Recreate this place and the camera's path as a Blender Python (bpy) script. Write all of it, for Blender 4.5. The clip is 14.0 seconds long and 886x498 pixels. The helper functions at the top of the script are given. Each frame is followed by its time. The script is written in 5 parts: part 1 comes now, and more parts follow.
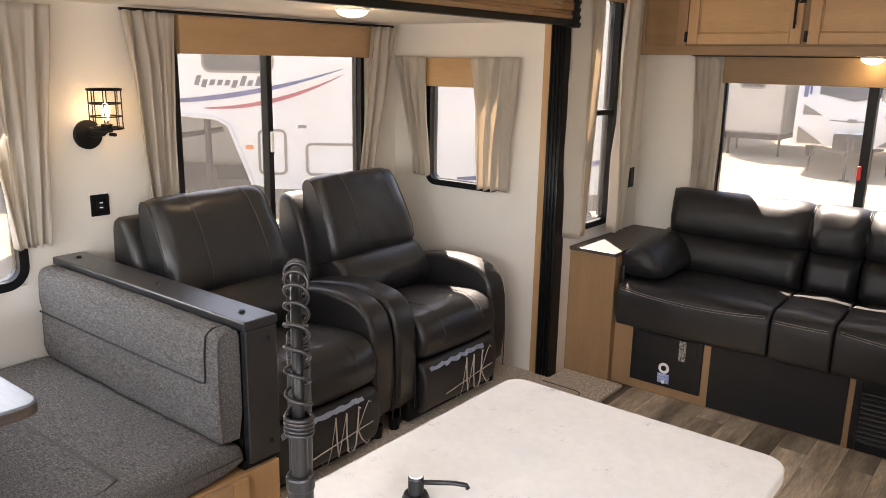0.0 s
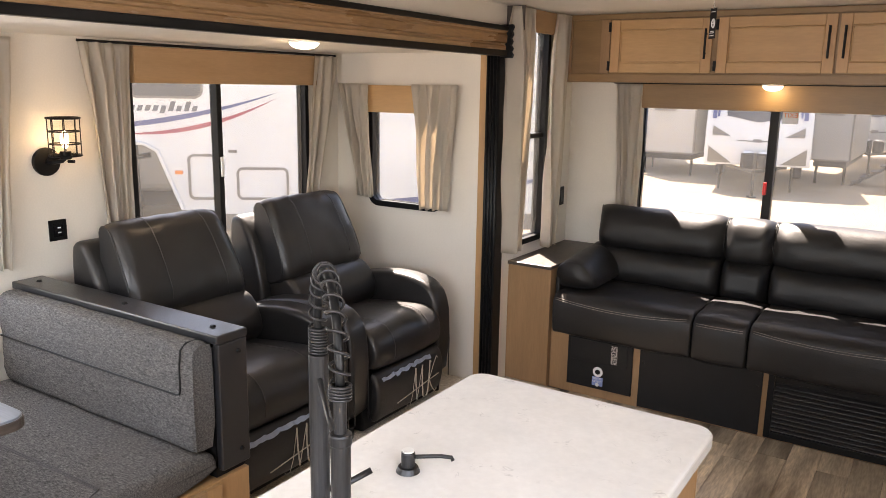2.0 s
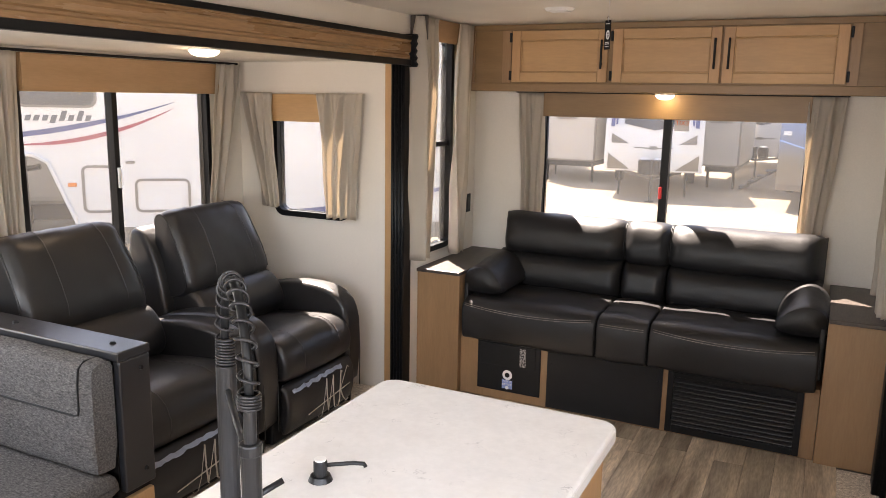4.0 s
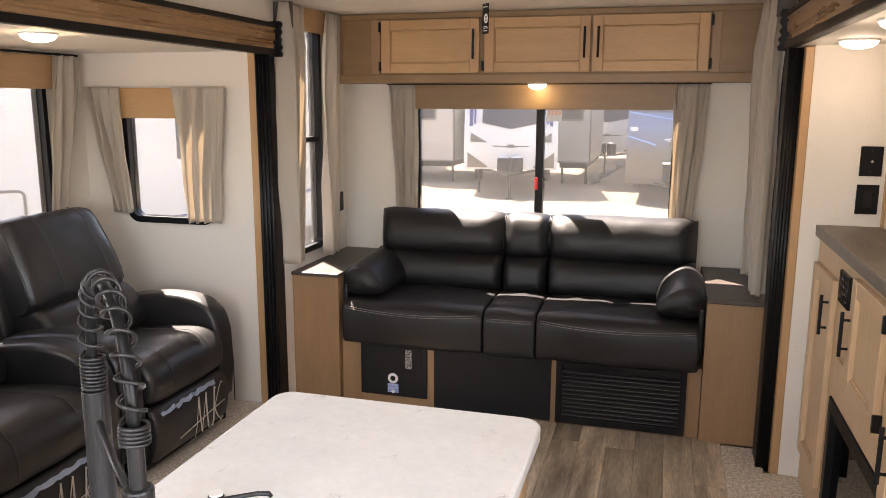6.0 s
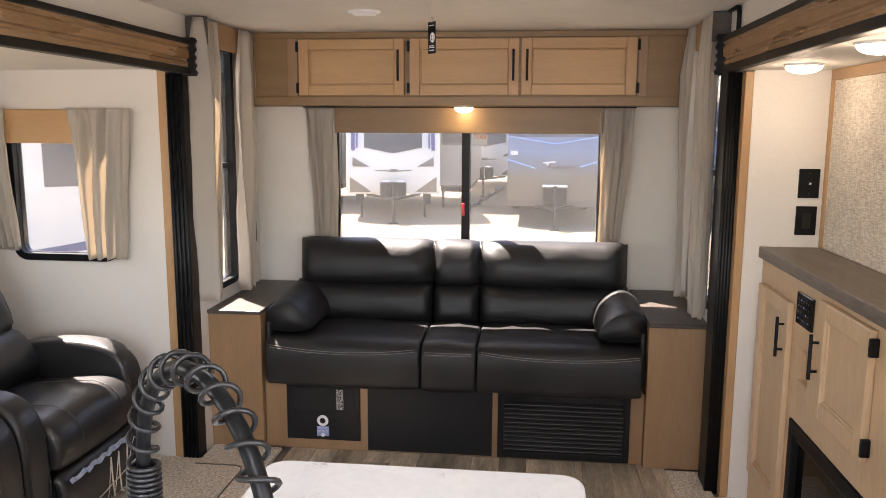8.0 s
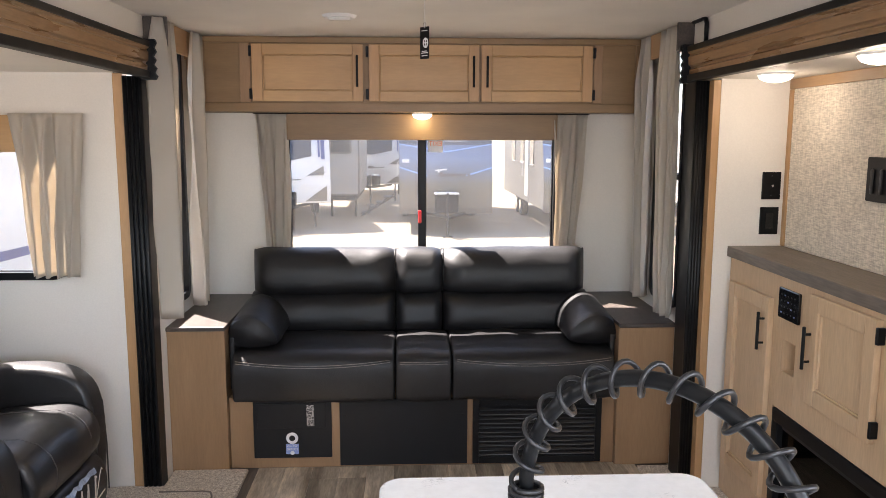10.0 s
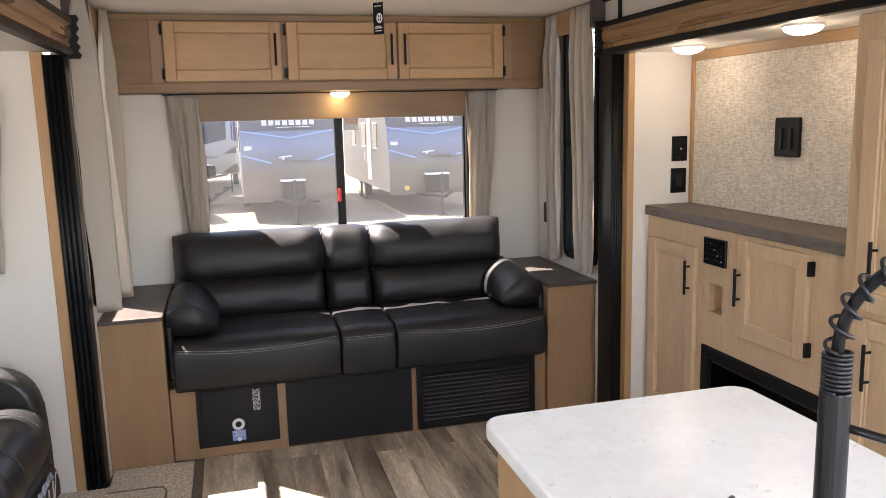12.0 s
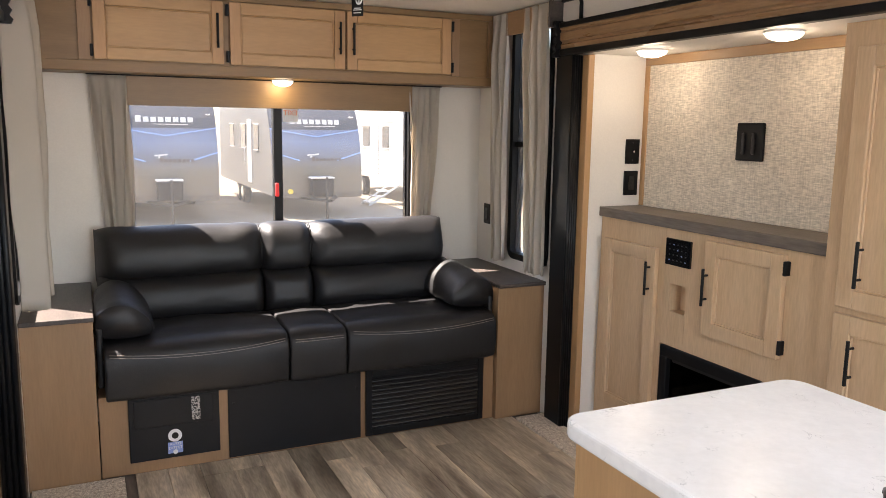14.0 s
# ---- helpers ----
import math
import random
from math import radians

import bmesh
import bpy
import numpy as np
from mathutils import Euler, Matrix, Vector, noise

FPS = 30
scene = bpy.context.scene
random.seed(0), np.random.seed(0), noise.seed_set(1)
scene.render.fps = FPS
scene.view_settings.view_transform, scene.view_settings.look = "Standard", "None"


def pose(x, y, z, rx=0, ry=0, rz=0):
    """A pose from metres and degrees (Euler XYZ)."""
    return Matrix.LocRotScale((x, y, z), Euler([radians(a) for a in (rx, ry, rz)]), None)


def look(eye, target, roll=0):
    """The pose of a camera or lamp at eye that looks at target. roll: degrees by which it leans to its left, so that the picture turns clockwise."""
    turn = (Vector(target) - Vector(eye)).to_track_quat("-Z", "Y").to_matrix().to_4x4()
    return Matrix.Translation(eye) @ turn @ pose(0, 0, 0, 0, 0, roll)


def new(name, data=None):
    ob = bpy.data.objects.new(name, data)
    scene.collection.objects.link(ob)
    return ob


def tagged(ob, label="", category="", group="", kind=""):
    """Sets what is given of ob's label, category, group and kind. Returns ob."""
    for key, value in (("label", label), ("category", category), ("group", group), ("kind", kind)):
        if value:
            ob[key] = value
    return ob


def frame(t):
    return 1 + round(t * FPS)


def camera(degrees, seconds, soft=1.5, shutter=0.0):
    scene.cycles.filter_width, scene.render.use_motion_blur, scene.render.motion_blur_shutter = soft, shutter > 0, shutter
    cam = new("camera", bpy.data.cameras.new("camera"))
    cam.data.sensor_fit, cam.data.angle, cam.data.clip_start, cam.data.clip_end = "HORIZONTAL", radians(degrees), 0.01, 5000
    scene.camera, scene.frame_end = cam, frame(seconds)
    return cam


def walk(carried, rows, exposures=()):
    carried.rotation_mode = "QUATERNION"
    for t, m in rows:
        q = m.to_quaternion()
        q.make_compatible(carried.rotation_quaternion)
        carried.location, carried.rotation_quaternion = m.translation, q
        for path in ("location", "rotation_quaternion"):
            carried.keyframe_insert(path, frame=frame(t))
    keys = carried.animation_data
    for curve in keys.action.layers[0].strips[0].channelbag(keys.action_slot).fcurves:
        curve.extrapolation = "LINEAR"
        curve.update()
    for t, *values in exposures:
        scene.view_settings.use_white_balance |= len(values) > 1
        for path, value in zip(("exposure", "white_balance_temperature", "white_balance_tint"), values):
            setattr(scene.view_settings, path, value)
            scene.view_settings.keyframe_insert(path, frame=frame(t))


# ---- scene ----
cam = camera(59.2, 14.0, soft=0.5)
METRES, EYE, TILT, LEAN, TURN = 2.24, 1.62, 0.0, 0.0, 38.4
ROWS = [
    (0.0, 0.0, 0.0, 0.0, 0.26, -13.55, -1.07),
    (0.5, -0.0127, -0.0265, 0.0042, -1.52, -13.28, -1.21),
    (1.0, -0.0285, -0.0491, 0.0039, -3.28, -12.49, -0.8),
    (1.5, -0.0428, -0.0753, 0.0063, -4.35, -12.02, -0.66),
    (2.0, -0.049, -0.096, 0.009, -5.37, -11.82, -0.96),
    (2.5, -0.0483, -0.1081, 0.0124, -6.96, -11.81, -1.11),
    (5.0, -0.0512, -0.0873, -0.0042, -17.26, -10.82, -0.6),
    (5.5, -0.0544, -0.0568, -0.0139, -20.42, -10.95, -0.34),
    (6.0, -0.0646, -0.019, -0.0204, -22.59, -10.68, -0.2),
    (6.5, -0.0846, 0.0185, -0.0215, -24.42, -9.75, -0.35),
    (7.0, -0.0964, 0.0554, -0.0263, -26.9, -9.05, -0.21),
    (7.5, -0.1137, 0.0882, -0.0301, -29.36, -8.93, -0.42),
    (8.0, -0.1401, 0.1171, -0.0232, -31.92, -8.89, -0.26),
    (10.5, -0.336, 0.2797, -0.0314, -43.34, -8.2, 0.03),
    (11.0, -0.3844, 0.312, -0.0355, -46.06, -9.01, 0.46),
    (11.5, -0.4381, 0.3407, -0.0391, -50.0, -9.43, 1.27),
    (12.0, -0.477, 0.3728, -0.0466, -53.74, -9.43, 1.44),
    (12.5, -0.4977, 0.4167, -0.0507, -57.17, -8.51, 1.19),
    (13.0, -0.5105, 0.4678, -0.0547, -59.33, -7.83, 0.8),
    (13.5, -0.515, 0.5104, -0.0661, -61.17, -8.43, -0.26),
    (14.0, -0.5257, 0.5506, -0.0736, -63.01, -8.89, -0.85),
]
walk(cam, [(t, pose(0, 0, EYE, TILT, LEAN, TURN) @ pose(METRES * x, METRES * y, METRES * z, 90 + pitch, roll, yaw)) for t, x, y, z, yaw, pitch, roll in ROWS], exposures=[(0.0, 2.90, 7500, 19), (0.5, 2.90, 7850, 19), (1.5, 2.92, 7600, 19), (2.5, 2.92, 7300, 19), (7.0, 2.97, 7350, 20), (8.0, 3.0, 7000, 19), (10.5, 3.0, 6500, 17), (11.5, 3.0, 6380, 17), (12.0, 2.98, 6650, 17), (14.0, 3.02, 6800, 17)])

# ---- world, sun, exposure ----
SUN_WAY = Vector((1.03, -1.0, -2.0)).normalized()
world = bpy.data.worlds.new("sky")
scene.world = world
world.use_nodes = True
wn = world.node_tree.nodes
sky = wn.new("ShaderNodeTexSky")
sky.sky_type, sky.sun_disc = "NISHITA", False
sky.sun_elevation, sky.sun_rotation = math.asin(-SUN_WAY.z), math.atan2(-SUN_WAY.x, -SUN_WAY.y)
wn["Background"].inputs["Strength"].default_value = 0.15
world.node_tree.links.new(sky.outputs[0], wn["Background"].inputs["Color"])
sun = new("sun", bpy.data.lights.new("sun", "SUN"))
sun.data.energy, sun.data.angle, sun.data.color = 5.0, radians(0.5), (1.0, 0.95, 0.88)
sun.matrix_world = look((-8, 10, 20), Vector((-8, 10, 20)) + SUN_WAY)


def lamp(name, x, y, z, watts, color, radius=0.04):
    ob = new(name, bpy.data.lights.new(name, "POINT"))
    ob.data.energy, ob.data.color, ob.data.shadow_soft_size = watts, color, radius
    ob.matrix_world = pose(x, y, z)
    return ob


WARM = (1.0, 0.82, 0.60)
lamp("lamp_light", -2.294, 2.287, 1.73, 0.12, (1.0, 0.74, 0.44))
lamp("lamp_light", 0.545, 2.978, 1.735, 0.085, WARM)
lamp("lamp_light", 0.50, 2.239, 1.725, 0.085, WARM)
lamp("lamp_light", -0.77, 4.159, 1.63, 0.125, (1.0, 0.78, 0.28))
lamp("sconce_light", -2.965, 1.597, 1.40, 0.010, (1.0, 0.72, 0.42), 0.015)



def fill_pane(name, m, w, h, watts):
    """A daylight-tinted area lamp that fills the room from an opening."""
    ob = new(name, bpy.data.lights.new(name, "AREA"))
    ob.data.shape, ob.data.size, ob.data.size_y = "RECTANGLE", w, h
    ob.data.energy, ob.data.color = watts, (0.80, 0.90, 1.0)
    ob.matrix_world = m
    return ob


# added fill from two invented openings, in the front and right-hand walls
fill_pane("opening_fill", look((-0.8, -1.93, 1.35), (-0.8, -0.9, 0.5)), 1.8, 0.9, 7.4)
fill_pane("opening_fill", look((0.80, -0.5, 1.35), (-0.2, -0.4, 0.5)), 1.9, 0.8, 5)
# sky light of the dinette window, window_2
fill_pane("opening_fill", look((-3.08, 0.76, 1.21), (-2.2, 0.76, 0.5)), 0.95, 0.85, 2.4)

# added overhead fill for island and floor, in invented holes below the closed roof
fill_pane("ceiling_fill", look((-0.55, -0.55, 2.10), (-0.55, -0.40, 1.0)), 0.40, 0.40, 2.2)
fill_pane("ceiling_fill", look((-1.00, 1.72, 2.105), (-1.00, 1.72, 1.0)), 0.36, 0.36, 0.6)

# ---- materials ----
def material(name, color, rough=0.5, metal=0.0, color2=None, scale=8.0, stretch=(1, 1, 1), bump=0.0, bump_scale=80.0,
             fine=0.0, fine_scale=200.0, mix=0.5, vary=0.0, spec=0.5, space="Object", rough2=0.0):
    m = bpy.data.materials.new(name)
    m.use_nodes = True
    n, l = m.node_tree.nodes, m.node_tree.links
    b = n["Principled BSDF"]
    b.inputs["Roughness"].default_value, b.inputs["Metallic"].default_value = rough, metal
    b.inputs["Specular IOR Level"].default_value = spec
    tc = n.new("ShaderNodeTexCoord")
    mp = n.new("ShaderNodeMapping")
    mp.inputs["Scale"].default_value = stretch
    l.new(tc.outputs[space], mp.inputs["Vector"])
    big = n.new("ShaderNodeTexNoise")
    big.inputs["Scale"].default_value, big.inputs["Detail"].default_value = scale, 6
    l.new(mp.outputs[0], big.inputs["Vector"])
    ramp = n.new("ShaderNodeValToRGB")
    ramp.color_ramp.elements[0].position, ramp.color_ramp.elements[1].position = 0.5 - mix / 2, 0.5 + mix / 2
    c2 = color2 or tuple(c * 0.88 for c in color)
    ramp.color_ramp.elements[0].color, ramp.color_ramp.elements[1].color = (*c2, 1), (*color, 1)
    l.new(big.outputs["Fac"], ramp.inputs["Fac"])
    out = ramp.outputs["Color"]
    if fine:
        f = n.new("ShaderNodeTexNoise")
        f.inputs["Scale"].default_value, f.inputs["Detail"].default_value = fine_scale, 3
        l.new(mp.outputs[0], f.inputs["Vector"])
        mr = n.new("ShaderNodeMapRange")
        mr.inputs["From Min"].default_value, mr.inputs["From Max"].default_value = 0.3, 0.7
        mr.inputs["To Min"].default_value, mr.inputs["To Max"].default_value = 1 - fine, 1 + fine
        l.new(f.outputs["Fac"], mr.inputs["Value"])
        mu = n.new("ShaderNodeVectorMath")
        mu.operation = "MULTIPLY"
        l.new(out, mu.inputs[0])
        l.new(mr.outputs[0], mu.inputs[1])
        out = mu.outputs[0]
    if vary:
        oi = n.new("ShaderNodeObjectInfo")
        mr2 = n.new("ShaderNodeMapRange")
        mr2.inputs["To Min"].default_value, mr2.inputs["To Max"].default_value = 1 - vary, 1 + vary
        l.new(oi.outputs["Random"], mr2.inputs["Value"])
        mu2 = n.new("ShaderNodeVectorMath")
        mu2.operation = "MULTIPLY"
        l.new(out, mu2.inputs[0])
        l.new(mr2.outputs[0], mu2.inputs[1])
        out = mu2.outputs[0]
        ad = n.new("ShaderNodeVectorMath")
        ad.operation = "MULTIPLY_ADD"
        ad.inputs[1].default_value = (7.3, 3.1, 5.7)
        l.new(oi.outputs["Random"], ad.inputs[0])
        l.new(tc.outputs[space], ad.inputs[2])
        l.new(ad.outputs[0], mp.inputs["Vector"])
    l.new(out, b.inputs["Base Color"])
    if rough2:
        mr3 = n.new("ShaderNodeMapRange")
        mr3.inputs["To Min"].default_value, mr3.inputs["To Max"].default_value = rough - rough2, rough + rough2
        l.new(big.outputs["Fac"], mr3.inputs["Value"])
        l.new(mr3.outputs[0], b.inputs["Roughness"])
    if bump:
        bn = n.new("ShaderNodeTexNoise")
        bn.inputs["Scale"].default_value, bn.inputs["Detail"].default_value = bump_scale, 4
        l.new(mp.outputs[0], bn.inputs["Vector"])
        bu = n.new("ShaderNodeBump")
        bu.inputs["Strength"].default_value, bu.inputs["Distance"].default_value = bump, 0.004
        l.new(bn.outputs["Fac"], bu.inputs["Height"])
        l.new(bu.outputs[0], b.inputs["Normal"])
    return m


def glow(name, color, strength):
    m = bpy.data.materials.new(name)
    m.use_nodes = True
    b = m.node_tree.nodes["Principled BSDF"]
    b.inputs["Base Color"].default_value = (0.9, 0.9, 0.88, 1)
    b.inputs["Emission Color"].default_value, b.inputs["Emission Strength"].default_value = (*color, 1), strength
    return m


def clear(name, tint, dust=0.0, rough=0.0):
    m = bpy.data.materials.new(name)
    m.use_nodes = True
    n, l = m.node_tree.nodes, m.node_tree.links
    n.remove(n["Principled BSDF"])
    t, g, mx, fr = n.new("ShaderNodeBsdfTransparent"), n.new("ShaderNodeBsdfGlossy"), n.new("ShaderNodeMixShader"), n.new("ShaderNodeMath")
    lw = n.new("ShaderNodeLayerWeight")
    fr.operation = "POWER"
    fr.inputs[1].default_value = 4.0
    l.new(lw.outputs["Facing"], fr.inputs[0])
    t.inputs[0].default_value = (*tint, 1)
    g.inputs["Roughness"].default_value = rough
    l.new(fr.outputs[0], mx.inputs[0])
    l.new(t.outputs[0], mx.inputs[1])
    l.new(g.outputs[0], mx.inputs[2])
    last = mx
    if dust:
        tr, m2, no, mr = n.new("ShaderNodeBsdfTranslucent"), n.new("ShaderNodeMixShader"), n.new("ShaderNodeTexNoise"), n.new("ShaderNodeMapRange")
        tr.inputs[0].default_value = (0.9, 0.87, 0.82, 1)
        no.inputs["Scale"].default_value, no.inputs["Detail"].default_value = 3.0, 6
        mr.inputs["To Min"].default_value, mr.inputs["To Max"].default_value = dust * 0.5, dust * 1.5
        tc = n.new("ShaderNodeTexCoord")
        l.new(tc.outputs["Object"], no.inputs["Vector"])
        l.new(no.outputs["Fac"], mr.inputs["Value"])
        l.new(mr.outputs[0], m2.inputs[0])
        l.new(mx.outputs[0], m2.inputs[1])
        l.new(tr.outputs[0], m2.inputs[2])
        last = m2
    l.new(last.outputs[0], n["Material Output"].inputs["Surface"])
    return m


def cloth(name, color, see=0.35):
    m = material(name, color, 0.9, color2=tuple(c * 0.9 for c in color), scale=3, fine=0.12, fine_scale=500, bump=0.15, bump_scale=600, spec=0.1)
    n, l = m.node_tree.nodes, m.node_tree.links
    b = n["Principled BSDF"]
    tr, mx = n.new("ShaderNodeBsdfTranslucent"), n.new("ShaderNodeMixShader")
    tr.inputs[0].default_value = (color[0], color[1] * 0.93, color[2] * 0.82, 1)
    mx.inputs[0].default_value = see
    l.new(b.outputs[0], mx.inputs[1])
    l.new(tr.outputs[0], mx.inputs[2])
    l.new(mx.outputs[0], n["Material Output"].inputs["Surface"])
    return m


M = {
    "wall": material("wall_panel", (0.74, 0.70, 0.64), 0.6, color2=(0.70, 0.66, 0.60), scale=2.5, fine=0.025, fine_scale=140, bump=0.08, bump_scale=300),
    "ceiling": material("ceiling_panel", (0.80, 0.77, 0.72), 0.65, scale=3, fine=0.02, fine_scale=160, bump=0.05, bump_scale=250),
    "maple": material("maple_x", (0.49, 0.303, 0.143), 0.42, color2=(0.40, 0.238, 0.104), scale=3.2, stretch=(0.6, 3.5, 3.5), fine=0.05, fine_scale=30, mix=0.6, bump=0.06, bump_scale=60, rough2=0.06),
    # darker case maple, with the shade around the wall cabinets put into its colour
    "case_shaded": material("maple_case_shaded", (0.255, 0.154, 0.069), 0.42, color2=(0.195, 0.115, 0.049), scale=3.2, stretch=(0.6, 5, 5), fine=0.05, fine_scale=30, mix=0.6, bump=0.06, bump_scale=60, rough2=0.06),
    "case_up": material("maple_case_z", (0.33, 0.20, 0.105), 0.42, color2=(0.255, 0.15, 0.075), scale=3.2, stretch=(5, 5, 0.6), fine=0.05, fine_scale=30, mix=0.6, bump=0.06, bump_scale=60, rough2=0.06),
    "fascia": material("varnished_maple", (0.33, 0.20, 0.105), 0.28, color2=(0.23, 0.135, 0.068), scale=3.2, stretch=(5, 0.6, 5), fine=0.12, fine_scale=30, mix=0.6, bump=0.05, bump_scale=60, rough2=0.05),
    "maple_up": material("maple_z", (0.49, 0.295, 0.145), 0.42, color2=(0.40, 0.232, 0.105), scale=3.2, stretch=(5, 5, 0.6), fine=0.05, fine_scale=30, mix=0.6, bump=0.06, bump_scale=60, rough2=0.06),
    "maple_y": material("maple_y", (0.42, 0.265, 0.145), 0.45, color2=(0.33, 0.20, 0.10), scale=3.2, stretch=(5, 0.6, 5), fine=0.05, fine_scale=30, mix=0.6, bump=0.06, bump_scale=60, rough2=0.06),
    "pale": material("pale_maple", (0.61, 0.435, 0.275), 0.42, color2=(0.52, 0.355, 0.21), scale=3.0, stretch=(5, 5, 0.7), fine=0.07, fine_scale=28, mix=0.6, bump=0.05, bump_scale=60, rough2=0.06),
    "dark_wood": material("dark_brown_laminate", (0.085, 0.066, 0.055), 0.42, color2=(0.05, 0.039, 0.033), scale=4, stretch=(5, 0.7, 5), fine=0.25, fine_scale=30, bump=0.1, bump_scale=70),
    "grey_wood": material("grey_brown_laminate", (0.17, 0.14, 0.115), 0.45, color2=(0.11, 0.088, 0.072), scale=3, stretch=(5, 0.5, 5), fine=0.22, fine_scale=25, bump=0.1, bump_scale=60),
    "black": material("black_plastic", (0.006, 0.006, 0.0066), 0.42, spec=0.22, scale=20, fine=0.1, rough2=0.08),
    "louvre": material("satin_black_plastic", (0.009, 0.009, 0.010), 0.36, spec=0.42, scale=20, fine=0.1, rough2=0.05),
    "black_gloss": material("black_gloss", (0.008, 0.008, 0.009), 0.12, scale=12),
    "charcoal": material("charcoal_panel", (0.012, 0.0118, 0.0125), 0.5, spec=0.22, scale=12, fine=0.15, fine_scale=300, bump=0.08, bump_scale=400),
    "speckle": material("speckled_print", (0.42, 0.40, 0.38), 0.4, color2=(0.008, 0.008, 0.009), scale=130, mix=0.10),
    "rubber": material("black_rubber_seal", (0.005, 0.0055, 0.0065), 0.38, spec=0.25, scale=9, stretch=(1, 1, 0.3), rough2=0.1),
    "leather": material("black_leather", (0.0150, 0.0140, 0.0143), 0.46, color2=(0.0085, 0.008, 0.0083), scale=5, fine=0.12, fine_scale=120, bump=0.20, bump_scale=260, rough2=0.06, spec=0.42),
    "recliner_leather": material("glossy_black_leather", (0.0150, 0.0142, 0.0148), 0.44, color2=(0.0085, 0.008, 0.0085), scale=5, fine=0.12, fine_scale=120, bump=0.22, bump_scale=260, rough2=0.08, spec=0.5),
    "thread": material("grey_thread", (0.20, 0.17, 0.15), 0.8, scale=200, fine=0.4, fine_scale=400),
    "vinyl": material("black_vinyl", (0.017, 0.0175, 0.020), 0.36, color2=(0.011, 0.0115, 0.0135), scale=8, fine=0.1, fine_scale=150, bump=0.12, bump_scale=300, rough2=0.06, spec=0.6),
    "dark_thread": material("dark_thread", (0.075, 0.072, 0.075), 0.8, scale=200, fine=0.4, fine_scale=400),
    "tweed": material("grey_tweed", (0.155, 0.149, 0.146), 0.95, color2=(0.066, 0.064, 0.064), scale=120, stretch=(0.55, 1.2, 1.5), fine=0.45, fine_scale=230, mix=0.42, bump=0.5, bump_scale=420, spec=0.15),
    "carpet": material("beige_carpet", (0.82, 0.74, 0.64), 0.98, color2=(0.40, 0.335, 0.27), scale=75, fine=0.45, fine_scale=260, mix=0.45, bump=0.5, bump_scale=330, spec=0.1),
    "quartz": material("white_quartz", (0.84, 0.835, 0.83), 0.25, color2=(0.77, 0.765, 0.76), scale=9, fine=0.03, fine_scale=60, mix=0.5),
    "curtain": cloth("linen_curtain", (0.64, 0.595, 0.53), 0.42),
    "steel": material("gunmetal", (0.045, 0.045, 0.048), 0.38, 0.8, scale=30, rough2=0.08),
    "chrome": material("bright_metal", (0.75, 0.75, 0.76), 0.15, 1.0, scale=30),
    "red": material("red_plastic", (0.75, 0.03, 0.03), 0.4, scale=20),
    "white": material("white_plastic", (0.82, 0.82, 0.81), 0.4, scale=10),
    "paper": material("white_print", (0.80, 0.80, 0.80), 0.6, scale=40),
    "film": material("clear_film_scraps", (0.34, 0.40, 0.52), 0.10, scale=60, bump=0.8, bump_scale=90),
    "silver_thread": material("silver_thread", (0.55, 0.50, 0.44), 0.5, scale=200, fine=0.3, fine_scale=300),
    "blue_print": material("blue_print", (0.25, 0.33, 0.62), 0.5, scale=30),
    "glass": clear("window_glass", (0.60, 0.60, 0.595), 0.018),
    "bulb_glass": clear("clear_glass", (0.97, 0.96, 0.94)),
    "smoked": clear("smoked_glass", (0.13, 0.13, 0.135)),
    "lamp": glow("lit_diffuser", (1.0, 0.86, 0.66), 2.0),
    "bulb": glow("lit_filament", (1.0, 0.70, 0.36), 4.0),
    "table_top": material("grey_blue_laminate", (0.19, 0.215, 0.255), 0.3, scale=4, stretch=(0.6, 5, 5), fine=0.1, fine_scale=30),
    "plank": material("grey_brown_plank", (0.68, 0.575, 0.44), 0.40, color2=(0.165, 0.127, 0.092), scale=2.2, stretch=(6, 0.8, 1), fine=0.22, fine_scale=22, mix=0.42, vary=0.36, bump=0.08, bump_scale=60, rough2=0.08),
    # outdoors
    "gravel": material("pale_asphalt", (0.40, 0.325, 0.225), 0.95, color2=(0.26, 0.205, 0.14), scale=1.2, fine=0.25, fine_scale=30, mix=0.6, bump=0.6, bump_scale=25, space="Object"),
    "rv_white": material("white_fibreglass", (0.80, 0.785, 0.75), 0.3, scale=1.5, fine=0.02, fine_scale=8),
    "rv_pale": material("pale_grey_siding", (0.50, 0.475, 0.435), 0.45, scale=1.5, fine=0.03, fine_scale=8),
    "rv_slate": material("slate_fibreglass", (0.085, 0.09, 0.105), 0.35, scale=1.5, fine=0.05, fine_scale=8),
    "rv_grey": material("grey_fibreglass", (0.19, 0.17, 0.145), 0.35, scale=1.5, fine=0.05, fine_scale=8),
    "rv_fog": material("smoked_lens", (0.20, 0.17, 0.13), 0.3, scale=3),
    "rv_bark": material("lettering_and_shade_grey", (0.13, 0.10, 0.08), 0.4, scale=3),
    "rv_sky": material("light_blue_stripe", (0.30, 0.48, 0.85), 0.4, scale=3),
    "rv_dark": material("dark_glass", (0.05, 0.055, 0.065), 0.12, scale=3),
    "rv_tan": material("tan_siding", (0.18, 0.172, 0.16), 0.5, scale=2, fine=0.06, fine_scale=12),
    "rv_navy": material("navy_stripe", (0.05, 0.07, 0.22), 0.4, scale=3),
    "rv_red": material("crimson_stripe", (0.40, 0.04, 0.07), 0.4, scale=3),
    "orange": material("orange_lens", (0.85, 0.22, 0.02), 0.3, scale=8),
